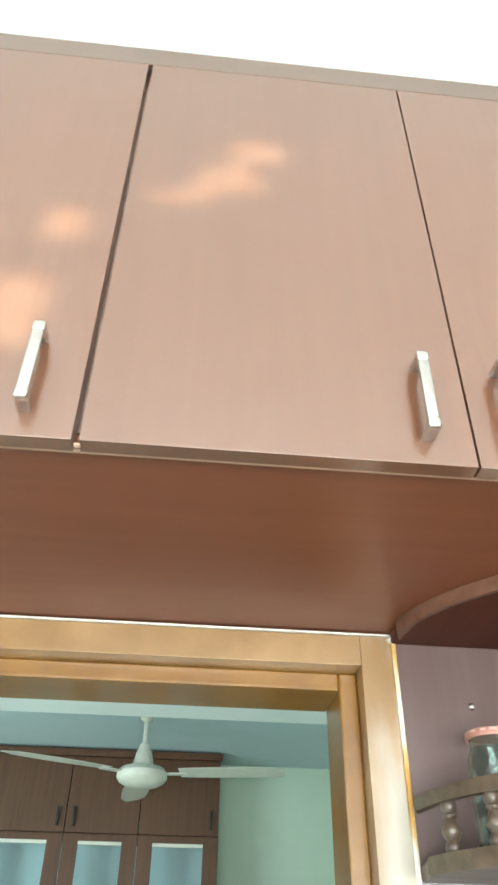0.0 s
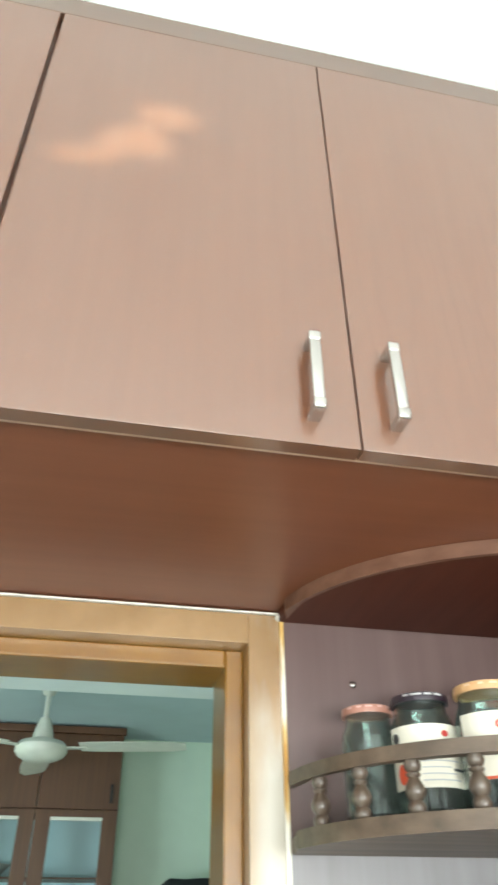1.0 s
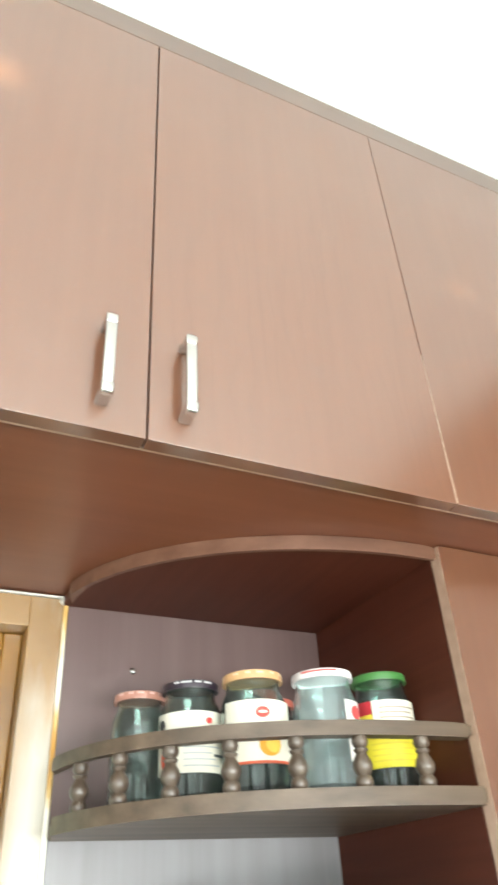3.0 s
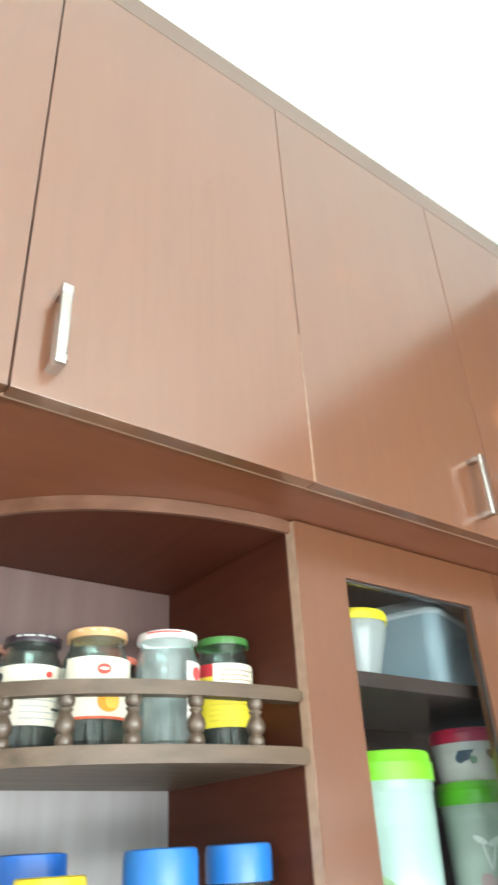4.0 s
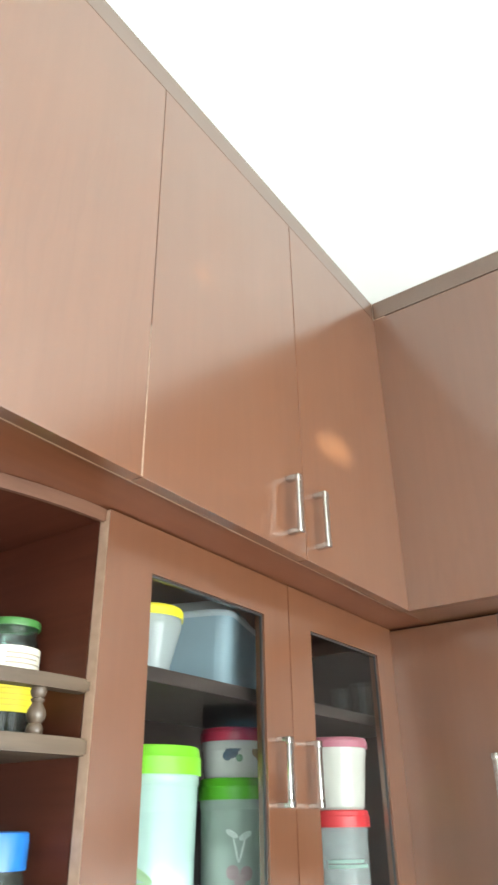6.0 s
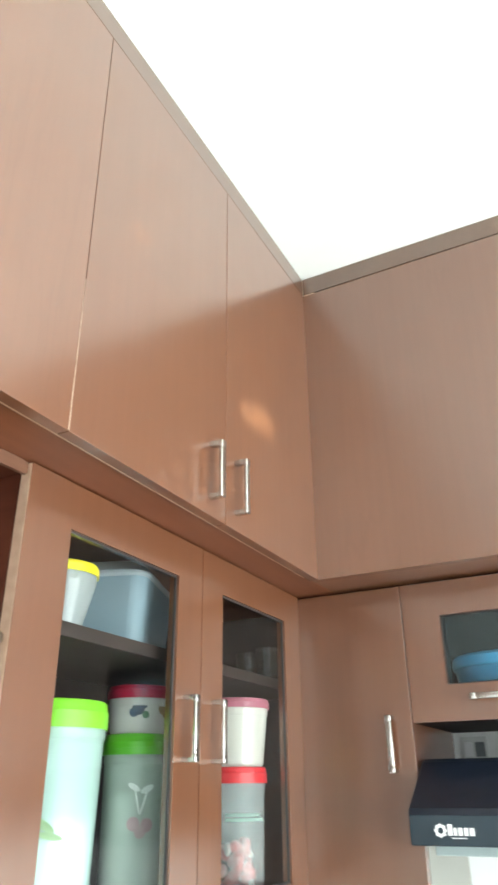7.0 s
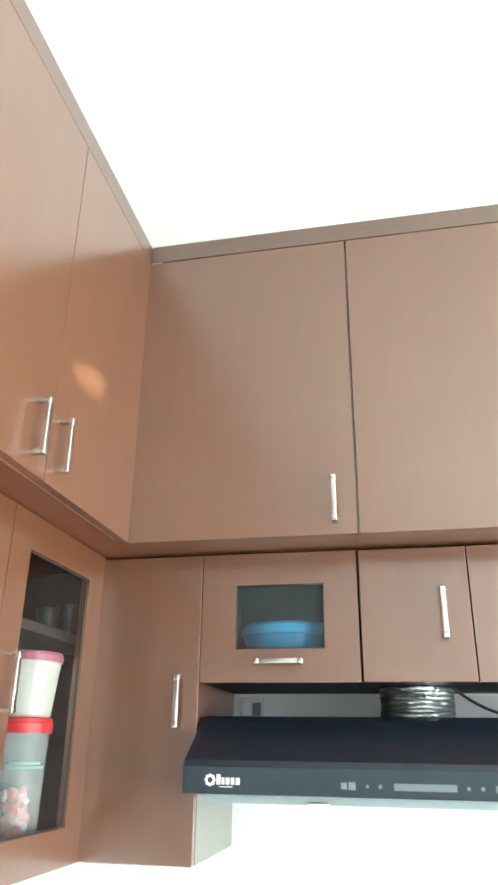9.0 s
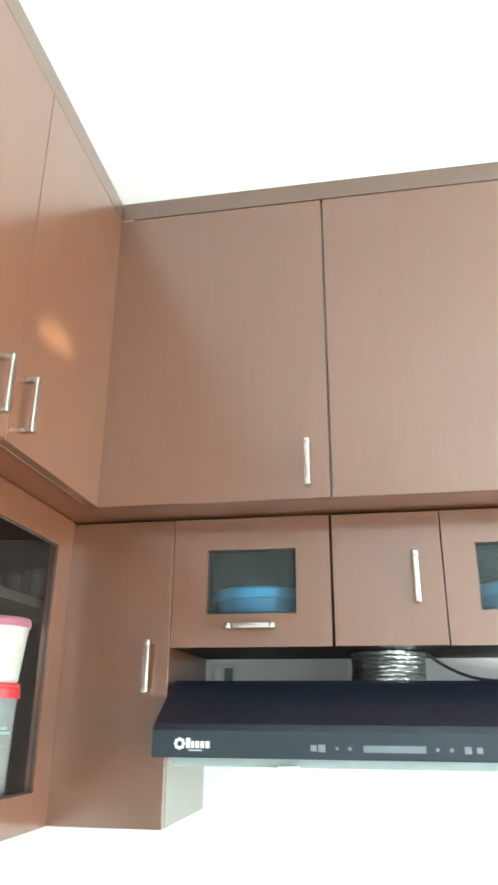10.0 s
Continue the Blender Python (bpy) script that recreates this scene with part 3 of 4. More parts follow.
flap_unit(-0.487, -0.1345, -0.411, -0.214, "small brown cabinet with a lift-up glass-windowed door")
mid_unit = hood_unit(-0.7215, -0.4875, "small brown laminate cabinet above the cooker hood")
md = part("door", box((GX, -0.72, HB), (GX + T, -0.49, HOOD_TOP), 0.0013), LAMINATE, mid_unit)
bar_handle(md, (GX, -0.664, 1.957), (-1, 0, 0), (0, 0, 1), 0.108)
flap_unit(-1.0745, -0.722, -0.99, -0.79, "small brown cabinet with a lift-up glass-windowed door")

# ---- cooker hood ----
hood = thing("cooker_hood", (0.25, -0.593, 1.6), "navy-black enamelled cooker hood with a touch panel", "cooker hood")
H0, H1 = -1.05, -0.1425
prof = [(0.015, 1.6095), (0.0165, 1.659), (0.022, 1.668), (0.147, 1.746), (0.16, 1.752), (WALL_B, 1.752), (WALL_B, 1.6095)]
hb = along_y(prof, H0, H1)
bmesh.ops.bevel(hb, geom=[e for e in hb.edges if abs(e.verts[0].co.y - e.verts[1].co.y) < 1e-6 and e.verts[0].co.x < 0.2], offset=0.0025, segments=2, affect="EDGES")
part("casing", hb, HOOD, hood)
part("front_panel", box((0.0138, H0 + 0.0015, 1.6105), (0.0164, H1 - 0.0015, 1.6575), 0.0008), HOOD_SHEEN, hood, "glossy teal-black front strip, lightened for its reflection")
part("display", box((0.0126, -0.652, 1.6225), (0.0139, -0.541, 1.6345), 0.0005), DISPLAY, hood, "grey display window")
part("base_tray", box((0.045, H0 + 0.02, 1.593), (WALL_B - 0.02, H1 - 0.035, 1.6095), 0.002), TRAYGREY, hood, "pale teal-grey underside tray")
part("latch", box((0.034, -0.421, 1.585), (0.06, -0.381, 1.597), 0.002), PRINT, hood, "small white latch")
for y, w in ((-0.447, 0.011), (-0.462, 0.013), (-0.49, 0.007), (-0.513, 0.009), (-0.668, 0.008), (-0.692, 0.009), (-0.72, 0.012), (-0.74, 0.01)):
    if w < 0.01:
        bm = lathe([(0, 0), (w * 0.42, 0), (w * 0.42, 0.0008), (0, 0.0008)], (0, 0, 0), 8)
    else:
        bm = box((-w / 2, -w / 2, 0), (w / 2, w / 2, 0.0008), 0.0002)
    for v in bm.verts:
        v.co = Vector((0.0139 - v.co.z, y + v.co.x - 0.004, 1.6285 + v.co.y))
    part("icon", bm, ICON, hood, "small grey symbol")
# maker's mark as plain white shapes: a petalled disc and a bar
for k in range(8):
    a = k * math.tau / 8
    bm = lathe([(0, 0), (0.0026, 0), (0.0026, 0.001), (0, 0.001)], (0, 0, 0), 8)
    for v in bm.verts:
        v.co = Vector((0.0139 - v.co.z, -0.198 + v.co.x * 1.25 + 0.0078 * math.cos(a), 1.6335 + v.co.y * 1.25 + 0.0078 * math.sin(a)))
    part("mark_petal", bm, PRINT, hood, "white petal of the mark")
for y0, y1, z0, z1 in ((-0.2185, -0.2105, 1.626, 1.6435), (-0.226, -0.2205, 1.626, 1.638), (-0.236, -0.2285, 1.626, 1.638), (-0.2455, -0.2385, 1.626, 1.638), (-0.256, -0.248, 1.626, 1.638), (-0.242, -0.216, 1.6215, 1.6229)):
    part("mark_bar", box((0.0131, y0, z0), (0.0139, y1, z1), 0.0003), PRINT, hood, "white bar of the mark")

duct = []
for i in range(7):
    zz = i * 0.0095
    duct += [(0.0798, zz), (0.0815, zz + 0.002), (0.0824, zz + 0.0045), (0.0815, zz + 0.0072)]
bm = lathe(duct, (0.3, -0.597, 1.752), 40)
for v in bm.verts:
    n = noise.noise(v.co * 45)
    v.co.x += n * 0.0025
    v.co.y += noise.noise(v.co * 38 + Vector((7, 3, 1))) * 0.0025
solid("exhaust_duct", bm, FOIL, "crinkled silver foil exhaust duct standing on the hood", "duct")
cable_pts = [(0.25, -0.675 - 0.155 * s, 1.8155 - 0.06 * (1 - (1 - s) ** 2.2)) for s in [i / 14 for i in range(15)]]
cable_pts += [(0.25, -0.83 - 0.03 * i, 1.7555 - 0.0001 * i) for i in range(1, 7)]
solid("power_cable", tube(cable_pts, 0.0032), BLACK, "thin black power cable lying on the hood", "cable")
socket = thing("wall_socket", (WALL_B, -0.18, 1.775), "grey plastic wall socket plate behind the hood", "socket")
part("plate", box((WALL_B - 0.009, -0.212, 1.745), (WALL_B, -0.15, 1.81), 0.002), STEELGREY, socket)
part("switch", box((WALL_B - 0.013, -0.178, 1.765), (WALL_B - 0.009, -0.158, 1.797), 0.0015), PRINT, socket)
part("outlet", box((WALL_B - 0.0105, -0.206, 1.765), (WALL_B - 0.009, -0.184, 1.797), 0.0015), ICON, socket)

# ---- corner display shelf ----
EX, EY, RX, RY = GL - 0.0005, WALL_A - 0.011, 0.431, 0.32


JAMB_X, TIP_X = -1.1578, -1.169


def front_at(a, rx, ry, full):
    """A point of the shelves' rounded front; full above 2 makes the curve fuller than an ellipse."""
    return EX - rx * math.sin(a) ** (2 / full), EY - ry * math.cos(a) ** (2 / full)


def quarter(rx, ry, full=2.3, n=48):
    """The rounded front of a corner shelf, from the cabinet's side round to the door jamb."""
    pts = [front_at(i * math.pi / 2 / n, rx, ry, full) for i in range(n + 1)]
    tip = next((k for k, p in enumerate(pts) if p[0] <= TIP_X), None)
    if tip is None:
        return pts
    (ax, ay), (bx, by) = pts[tip - 1], pts[tip]
    end = ay + (by - ay) * (ax - TIP_X) / (ax - bx)
    return pts[:tip] + [(TIP_X, end), (JAMB_X, min(end + 0.03, FY - 0.005)), (JAMB_X, EY)]


def fan_board(rx, ry, z0, z1, bevel=0.002, full=2.3):
    return prism([(EX, EY)] + quarter(rx, ry, full), z0, z1, bevel)


def ring_board(rx, ry, width, z0, z1, bevel=0.002, full=2.3, end=1.0):
    """The front strip of such a shelf; end is its width at the jamb against that at the cabinet."""
    outer = quarter(rx, ry, full)[:-1]
    inner = [p for p in quarter(rx - width * end, ry - width, full) if p[0] > JAMB_X]
    return prism(outer + inner[::-1], z0, z1, bevel)


display_shelf = thing("display_shelf", (-0.95, 0.3, LOW), "rounded open wooden corner shelf with a turned-spindle gallery", "shelf")
part("back_panel", box((-1.1575, WALL_A - 0.01, LOW), (GL - 0.001, WALL_A - 0.0005, 1.7935), 0.0005), BACKING_SHEEN, display_shelf, "lower back panel, lavender-grey with its pale sheen in the colour")
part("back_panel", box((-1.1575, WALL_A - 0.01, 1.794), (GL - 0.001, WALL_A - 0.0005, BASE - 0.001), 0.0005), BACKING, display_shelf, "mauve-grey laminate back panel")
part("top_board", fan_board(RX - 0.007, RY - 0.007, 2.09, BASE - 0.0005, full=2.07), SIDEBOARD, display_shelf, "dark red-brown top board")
part("top_lipping", ring_board(RX, RY, 0.0065, 2.086, BASE - 0.0008, 0.002, 2.07), LIPPING, display_shelf, "worn rounded wood lipping")
part("shelf_board", fan_board(RX, RY, 1.7915, 1.8105), SHELF, display_shelf, "thick worn wooden shelf board")
part("bottom_board", fan_board(RX, RY, LOW, LOW + 0.018), SHELF, display_shelf)
part("gallery_rail", ring_board(RX - 0.003, RY - 0.003, 0.021, 1.8625, 1.8785, 0.003, end=0.35), SHELF, display_shelf, "curved wooden gallery rail")
spin = [(0, 0), (0.0075, 0), (0.0095, 0.003), (0.0098, 0.008), (0.0085, 0.012), (0.0068, 0.0145), (0.0078, 0.016), (0.0105, 0.021), (0.0112, 0.026),
        (0.0098, 0.032), (0.0072, 0.037), (0.0058, 0.0405), (0.0078, 0.043), (0.0082, 0.045), (0.006, 0.047), (0.0082, 0.0495), (0.0095, 0.054), (0.0085, 0.0605), (0, 0.0605)]
for share in SPIN_AT:
    foot = front_at(share * math.pi / 2, RX - 0.0135, RY - 0.0135, 2.3)
    part("spindle", lathe([(r, z * 0.867) for r, z in spin], (*foot, 1.8102), 24), TURNED, display_shelf, "turned wooden spindle")
screw_hook = solid("wall_screw", lathe([(0, 0), (0.0045, 0.0005), (0.005, 0.002), (0.003, 0.004), (0, 0.0045)], (0, 0, 0), 14), CHROME, "small shiny screw head on the back panel", "screw")
screw_hook.matrix_world = pose(-1.058, WALL_A - 0.0098, 2.005, 90, 0, 0)

# ---- jars ----


def jar(place, radius, height, lid_r, lid_h, lid_color, label, lid_label, glass=JARGLASS):
    """A glass jar with rounded shoulders, thick foot and a screw lid."""
    t = thing("jar", place, label, "jar", "jars on the corner shelf")
    r, h, n = radius, height - lid_h, lid_r * 0.9
    outer = [(0, 0), (r * 0.86, 0), (r * 0.96, 0.003), (r, 0.009), (r, h * 0.68), (r * 0.99, h * 0.745), (r * 0.955, h * 0.805), (n + (r - n) * 0.3, h * 0.865), (n, h * 0.895), (n, h)]
    inner = [(n - 0.0025, h), (n - 0.0025, h * 0.89), (r * 0.9, h * 0.8), (r - 0.003, h * 0.68), (r - 0.003, 0.014), (r * 0.85, 0.008), (0, 0.007)]
    g = part("glass_body", lathe(outer + inner, place, 36), glass, t, "clear glass body")
    g.visible_shadow = False
    z, L = h, lid_r
    lid = [(0, z - 0.001), (n + 0.0005, z - 0.001), (n + 0.0005, z - 0.0035), (L, z - 0.0035), (L * 1.01, z - 0.002), (L, z + 0.001), (L, z + lid_h - 0.003), (L * 0.985, z + lid_h - 0.0008),
           (L * 0.93, z + lid_h), (L * 0.86, z + lid_h), (L * 0.83, z + lid_h - 0.0012), (0, z + lid_h - 0.0012)]
    part("lid", lathe(lid, place, 36), plastic("lid_paint", lid_color, 0.3), t, lid_label)
    return t


def wrap(t, name, place, radius, a0, a1, z0, z1, color, label, thick=0.0006):
    return part(name, curved_patch(place, radius, a0, a1, z0, z1, thick), plastic("label_paper", color, 0.55), t, label)


SZ = 1.8107
J = [(-1.071, 0.36, SZ), (-1.02, 0.31, SZ), (-0.957, 0.258, SZ), (-0.868, 0.236, SZ), (-0.78, 0.236, SZ)]
j1 = jar(J[0], 0.036, 0.139, 0.0325, 0.0066, (0.42, 0.2, 0.15), "small empty glass jar with a dull pink lid", "dull pink metal lid")
j2 = jar(J[1], 0.0395, 0.142, 0.0354, 0.0066, (0.03, 0.02, 0.03), "glass jar with a black lid and cream label", "black metal lid")
j3 = jar(J[2], 0.0412, 0.144, 0.0375, 0.0072, (0.62, 0.36, 0.17), "large glass jar with an orange fruit label", "tan orange metal lid")
j4 = jar(J[3], 0.0412, 0.146, 0.039, 0.0066, (0.8, 0.76, 0.74), "tall empty glass jar with a white lid", "white metal lid with a red rim", PALEGLASS)
j5 = jar(J[4], 0.0385, 0.149, 0.036, 0.0066, (0.06, 0.2, 0.05), "glass jar with a green lid and yellow label", "green metal lid")
P6 = (-0.888, 0.345, SZ)
jar(P6, 0.036, 0.137, 0.032, 0.0062, (0.5, 0.13, 0.09), "glass jar with a dull red lid standing behind the others", "dull red metal lid")
cream = (0.78, 0.74, 0.62)
# cream label, its red emblem, dark text bars and red fruit
wrap(j2, "paper_label", J[1], 0.0397, 175, 318, 0.034, 0.103, cream, "cream paper label")
part("emblem", curved_blob(J[1], 0.0403, 282, 0.092, 0.0042, 0.0036), plastic("red_print", (0.55, 0.05, 0.04), 0.5), j2, "red oval emblem")
part("emblem", curved_blob(J[1], 0.0403, 192, 0.09, 0.005, 0.006), plastic("black_print", (0.03, 0.03, 0.03), 0.5), j2, "dark round emblem")
part("fruit_print", curved_blob(J[1], 0.0403, 200, 0.05, 0.006, 0.011), plastic("red_fruit_print", (0.7, 0.09, 0.03), 0.5), j2, "red fruit picture")
for k in range(5):
    wrap(j2, "text_bar", J[1], 0.0402, 236, 304 - 9 * (k % 3), 0.041 + 0.0068 * k, 0.0424 + 0.0068 * k, (0.46, 0.48, 0.48), "grey bar of small print")
wrap(j2, "text_bar", J[1], 0.0402, 292, 314, 0.0515, 0.0545, (0.05, 0.06, 0.06), "short black bar of print")
for a0, a1 in ((214, 226), (230, 252), (257, 272), (277, 296)):
    wrap(j2, "lid_print", J[1], 0.0356, a0, a1, 0.1375, 0.1397, (0.5, 0.5, 0.5), "pale bar of print on the lid rim")
wrap(j3, "paper_label", J[2], 0.0414, 190, 330, 0.036, 0.107, cream, "cream paper label")
wrap(j3, "label_edge", J[2], 0.042, 190, 330, 0.036, 0.039, (0.65, 0.12, 0.05), "red lower edge of the label")
part("emblem", curved_blob(J[2], 0.0421, 258, 0.092, 0.0085, 0.0062), plastic("red_print", (0.6, 0.06, 0.04), 0.5), j3, "red oval emblem")
part("emblem_inner", curved_blob(J[2], 0.0431, 258, 0.092, 0.0055, 0.0016), plastic("pale_print", (0.8, 0.7, 0.6), 0.5), j3)
part("fruit_print", curved_blob(J[2], 0.0421, 268, 0.056, 0.0135, 0.0125), plastic("orange_fruit_print", (0.85, 0.36, 0.02), 0.5), j3, "orange fruit picture")
part("fruit_print", curved_blob(J[2], 0.0429, 272, 0.056, 0.009, 0.009), plastic("orange_slice_print", (0.9, 0.55, 0.08), 0.5), j3, "cut orange picture")
for a in (236, 280, 247):
    part("leaf_print", curved_blob(J[2], 0.0431, a, 0.072, 0.006, 0.003, turn=0.4), plastic("leaf_green_print", (0.35, 0.45, 0.03), 0.5), j3, "green leaf picture")
for a0, a1 in ((200, 214), (226, 238), (246, 262), (274, 286), (298, 312)):
    wrap(j1, "lid_print", J[0], 0.0327, a0, a1, 0.1345, 0.1368, (0.66, 0.42, 0.36), "pale mark on the lid rim")
    wrap(j3, "lid_print", J[2], 0.0377, a0 + 6, a1 + 3, 0.1388, 0.1412, (0.74, 0.55, 0.36), "pale mark on the lid rim")
wrap(j4, "paper_label", J[3], 0.0414, 275, 335, 0.036, 0.107, (0.75, 0.7, 0.66), "white paper label")
part("emblem", curved_blob(J[3], 0.0421, 300, 0.093, 0.009, 0.008), plastic("red_print", (0.65, 0.08, 0.08), 0.5), j4, "red round emblem")
wrap(j4, "lid_rim", J[3], 0.0397, 200, 268, 0.1415, 0.1435, (0.55, 0.08, 0.07), "red rim band on the lid")
wrap(j5, "paper_label", J[4], 0.0387, 180, 322, 0.033, 0.078, (0.78, 0.66, 0.04), "bright yellow paper label")
wrap(j5, "paper_label", J[4], 0.0387, 215, 322, 0.084, 0.112, (0.78, 0.74, 0.62), "cream paper label")
wrap(j5, "label_corner", J[4], 0.0393, 184, 214, 0.096, 0.112, (0.45, 0.02, 0.03), "dark red label corner")
wrap(j5, "label_corner", J[4], 0.0391, 184, 214, 0.084, 0.096, (0.75, 0.6, 0.05), "yellow label corner")
for k in range(5):
    wrap(j5, "text_bar", J[4], 0.0394, 205, 300 - 7 * (k % 2), 0.04 + 0.0065 * k, 0.0419 + 0.0065 * k, (0.68, 0.56, 0.04), "olive bar of small print")
for k in range(3):
    wrap(j5, "text_bar", J[4], 0.0394, 228, 305 - 12 * (k % 2), 0.09 + 0.006 * k, 0.0918 + 0.006 * k, (0.4, 0.34, 0.26), "brown bar of small print")


def storage_jar(place, r, lid_color, lid_label, label, height=0.238):
    t = thing("storage_jar", place, label, "jar", "storage jars under the corner shelf")
    h = height - 0.032
    g = part("glass_body", lathe([(0, 0), (r * 0.9, 0), (r, 0.006), (r, h * 0.86), (r * 0.9, h * 0.93), (r * 0.86, h), (r * 0.83, h), (r * 0.86, h * 0.93), (r * 0.96, h * 0.85), (r * 0.96, 0.01), (0, 0.007)], place, 32), JARGLASS, t, "clear glass body")
    g.visible_shadow = False
    bm = lathe([(0, h), (r * 0.87, h), (r * 0.87, h - 0.006), (r * 0.95, h - 0.006), (r * 0.96, h + 0.022), (r * 0.93, h + 0.0305), (r * 0.86, h + 0.032), (0, h + 0.0315)], place, 48)
    for v in bm.verts:
        d = Vector((v.co.x - place[0], v.co.y - place[1]))
        if d.length > r * 0.9 and v.co.z < place[2] + h + 0.02:
            k = 1 + 0.008 * math.cos(math.atan2(d.y, d.x) * 24)
            v.co.x, v.co.y = place[0] + d.x * k, place[1] + d.y * k
    part("lid", bm, plastic("screw_lid", lid_color, 0.28), t, lid_label)


BZ = LOW + 0.0182
storage_jar((-0.896, 0.2, BZ), 0.0425, (0.02, 0.16, 0.5), "ribbed blue plastic lid", "tall glass storage jar with a blue lid", 0.226)
storage_jar((-0.792, 0.2, BZ), 0.0405, (0.02, 0.16, 0.5), "ribbed blue plastic lid", "tall glass storage jar with a blue lid", 0.227)
storage_jar((-1.0, 0.305, BZ), 0.042, (0.018, 0.11, 0.42), "ribbed blue plastic lid", "tall glass storage jar with a blue lid", 0.228)
storage_jar((-1.014, 0.215, BZ), 0.038, (0.75, 0.55, 0.02), "yellow plastic lid", "glass storage jar with a yellow lid", 0.206)

# ---- boxes behind the glass doors ----


MILK = milky("milky_blue_plastic", (0.72, 0.89, 0.85), 0.52)
CLEARISH = milky("clear_grey_plastic", (0.84, 0.95, 0.9), 0.42)
WHITISH = milky("milky_white_plastic", (0.93, 0.93, 0.91), 0.08)
CLEARER = milky("clear_thin_plastic", (0.8, 0.88, 0.88), 0.76)


def canister(name, place, r0, r1, height, lid_r, lid_h, mat, lid_color, label, lid_label):
    """A tapered plastic canister with a stepped push lid."""
    t = thing(name, place, label, "container", "containers in the glass cabinet")
    h = height - lid_h
    bd = part("body", lathe([(0, 0), (r0 * 0.94, 0), (r0, 0.005), (r1 * 0.995, h - 0.02), (r1 * 1.02, h - 0.016), (r1 * 1.02, h), (r1 * 0.95, h), (r0 * 0.95, 0.008), (0, 0.006)], place, 40), mat, t, "milky plastic body")
    bd.visible_shadow = mat not in (MILK, CLEARISH, CLEARER)
    part("lid", lathe([(0, h + 0.0005), (r1, h + 0.0005), (r1 * 1.03, h - 0.005), (lid_r, h - 0.005), (lid_r, h + lid_h * 0.55), (lid_r * 0.975, h + lid_h * 0.62), (lid_r * 0.965, h + lid_h * 0.9), (lid_r * 0.93, h + lid_h),
                       (lid_r * 0.85, h + lid_h), (lid_r * 0.82, h + lid_h * 0.8), (0, h + lid_h * 0.8)], place, 40), plastic("canister_lid", lid_color, 0.35), t, lid_label)
    return t


BOXGREY = milky("grey_blue_box_plastic", (0.47, 0.64, 0.73), 0.32)
FZ, MZ = LOW + 0.0182, 1.9202
C1 = (-0.494, 0.244, FZ)
c1 = canister("canister", C1, 0.066, 0.0745, 0.335, 0.079, 0.034, MILK, (0.2, 0.62, 0.02), "large milky plastic canister with a bright green lid", "bright green lid")
part("filling", lathe([(0, 0.0065), (0.057, 0.0065), (0.0605, 0.17), (0.052, 0.178), (0.03, 0.183), (0, 0.182)], C1, 32), paint("white_flour", (0.93, 0.93, 0.9), 0.9), c1, "white flour filling")
for a, z, ha, hz, tn in ((215, 0.175, 0.024, 0.006, -0.5), (228, 0.158, 0.018, 0.0045, -0.2), (204, 0.19, 0.016, 0.004, -0.9)):
    part("leaf_print", curved_blob(C1, 0.0715, a, z, ha, hz, turn=tn), plastic("leaf_print", (0.3, 0.45, 0.25), 0.5), c1, "printed green leaf")
C2 = (-0.268, 0.252, FZ)
c2 = canister("canister", C2, 0.052, 0.056, 0.301, 0.06, 0.028, CLEARISH, (0.13, 0.55, 0.03), "clear plastic canister with a green lid and cherry print", "bright green lid")
part("filling", lathe([(0, 0.0065), (0.048, 0.0065), (0.0515, 0.2), (0.04, 0.208), (0, 0.211)], C2, 28), paint("white_grain", (0.92, 0.92, 0.88), 0.9), c2, "pale grain filling")
for a, z, ha, hz, tn, col in ((229, 0.203, 0.0017, 0.02, 0.22, (0.92, 0.95, 0.93)), (241, 0.203, 0.0017, 0.021, -0.3, (0.92, 0.95, 0.93)), (223, 0.224, 0.011, 0.0045, -0.5, (0.92, 0.95, 0.93)),
                              (246, 0.221, 0.012, 0.005, 0.45, (0.86, 0.92, 0.9)), (224, 0.17, 0.0105, 0.0105, 0, (0.52, 0.36, 0.38)), (247, 0.168, 0.0105, 0.0105, 0, (0.52, 0.36, 0.38)), (236, 0.158, 0.0095, 0.0095, 0, (0.56, 0.42, 0.43))):
    part("cherry_print", curved_blob(C2, 0.0555, a - 9, z - 0.006, ha, hz, turn=tn), plastic("cherry_print", col, 0.5), c2, "pale printed cherry")
C3 = (C2[0], C2[1], FZ + 0.3012)
c3 = canister("canister", C3, 0.051, 0.054, 0.08, 0.058, 0.017, WHITISH, (0.5, 0.02, 0.06), "white floral canister with a crimson lid stacked on another", "crimson lid")
for a, z, hz, col in ((214, 0.04, 0.011, (0.02, 0.05, 0.1)), (222, 0.048, 0.009, (0.03, 0.08, 0.15)), (206, 0.034, 0.008, (0.03, 0.08, 0.15)), (228, 0.03, 0.006, (0.1, 0.25, 0.15)), (266, 0.042, 0.011, (0.35, 0.25, 0.12)), (272, 0.033, 0.007, (0.3, 0.2, 0.1))):
    part("flower_print", curved_blob(C3, 0.0532, a, z, hz, hz), plastic("flower_print", col, 0.5), c3, "small printed flower")
C4 = (0.004, 0.2, FZ)
c4 = canister("canister", C4, 0.052, 0.056, 0.253, 0.061, 0.024, CLEARER, (0.62, 0.02, 0.03), "clear plastic canister with a red lid", "red lid")
bm = bmesh.new()
rng = random.Random(5)
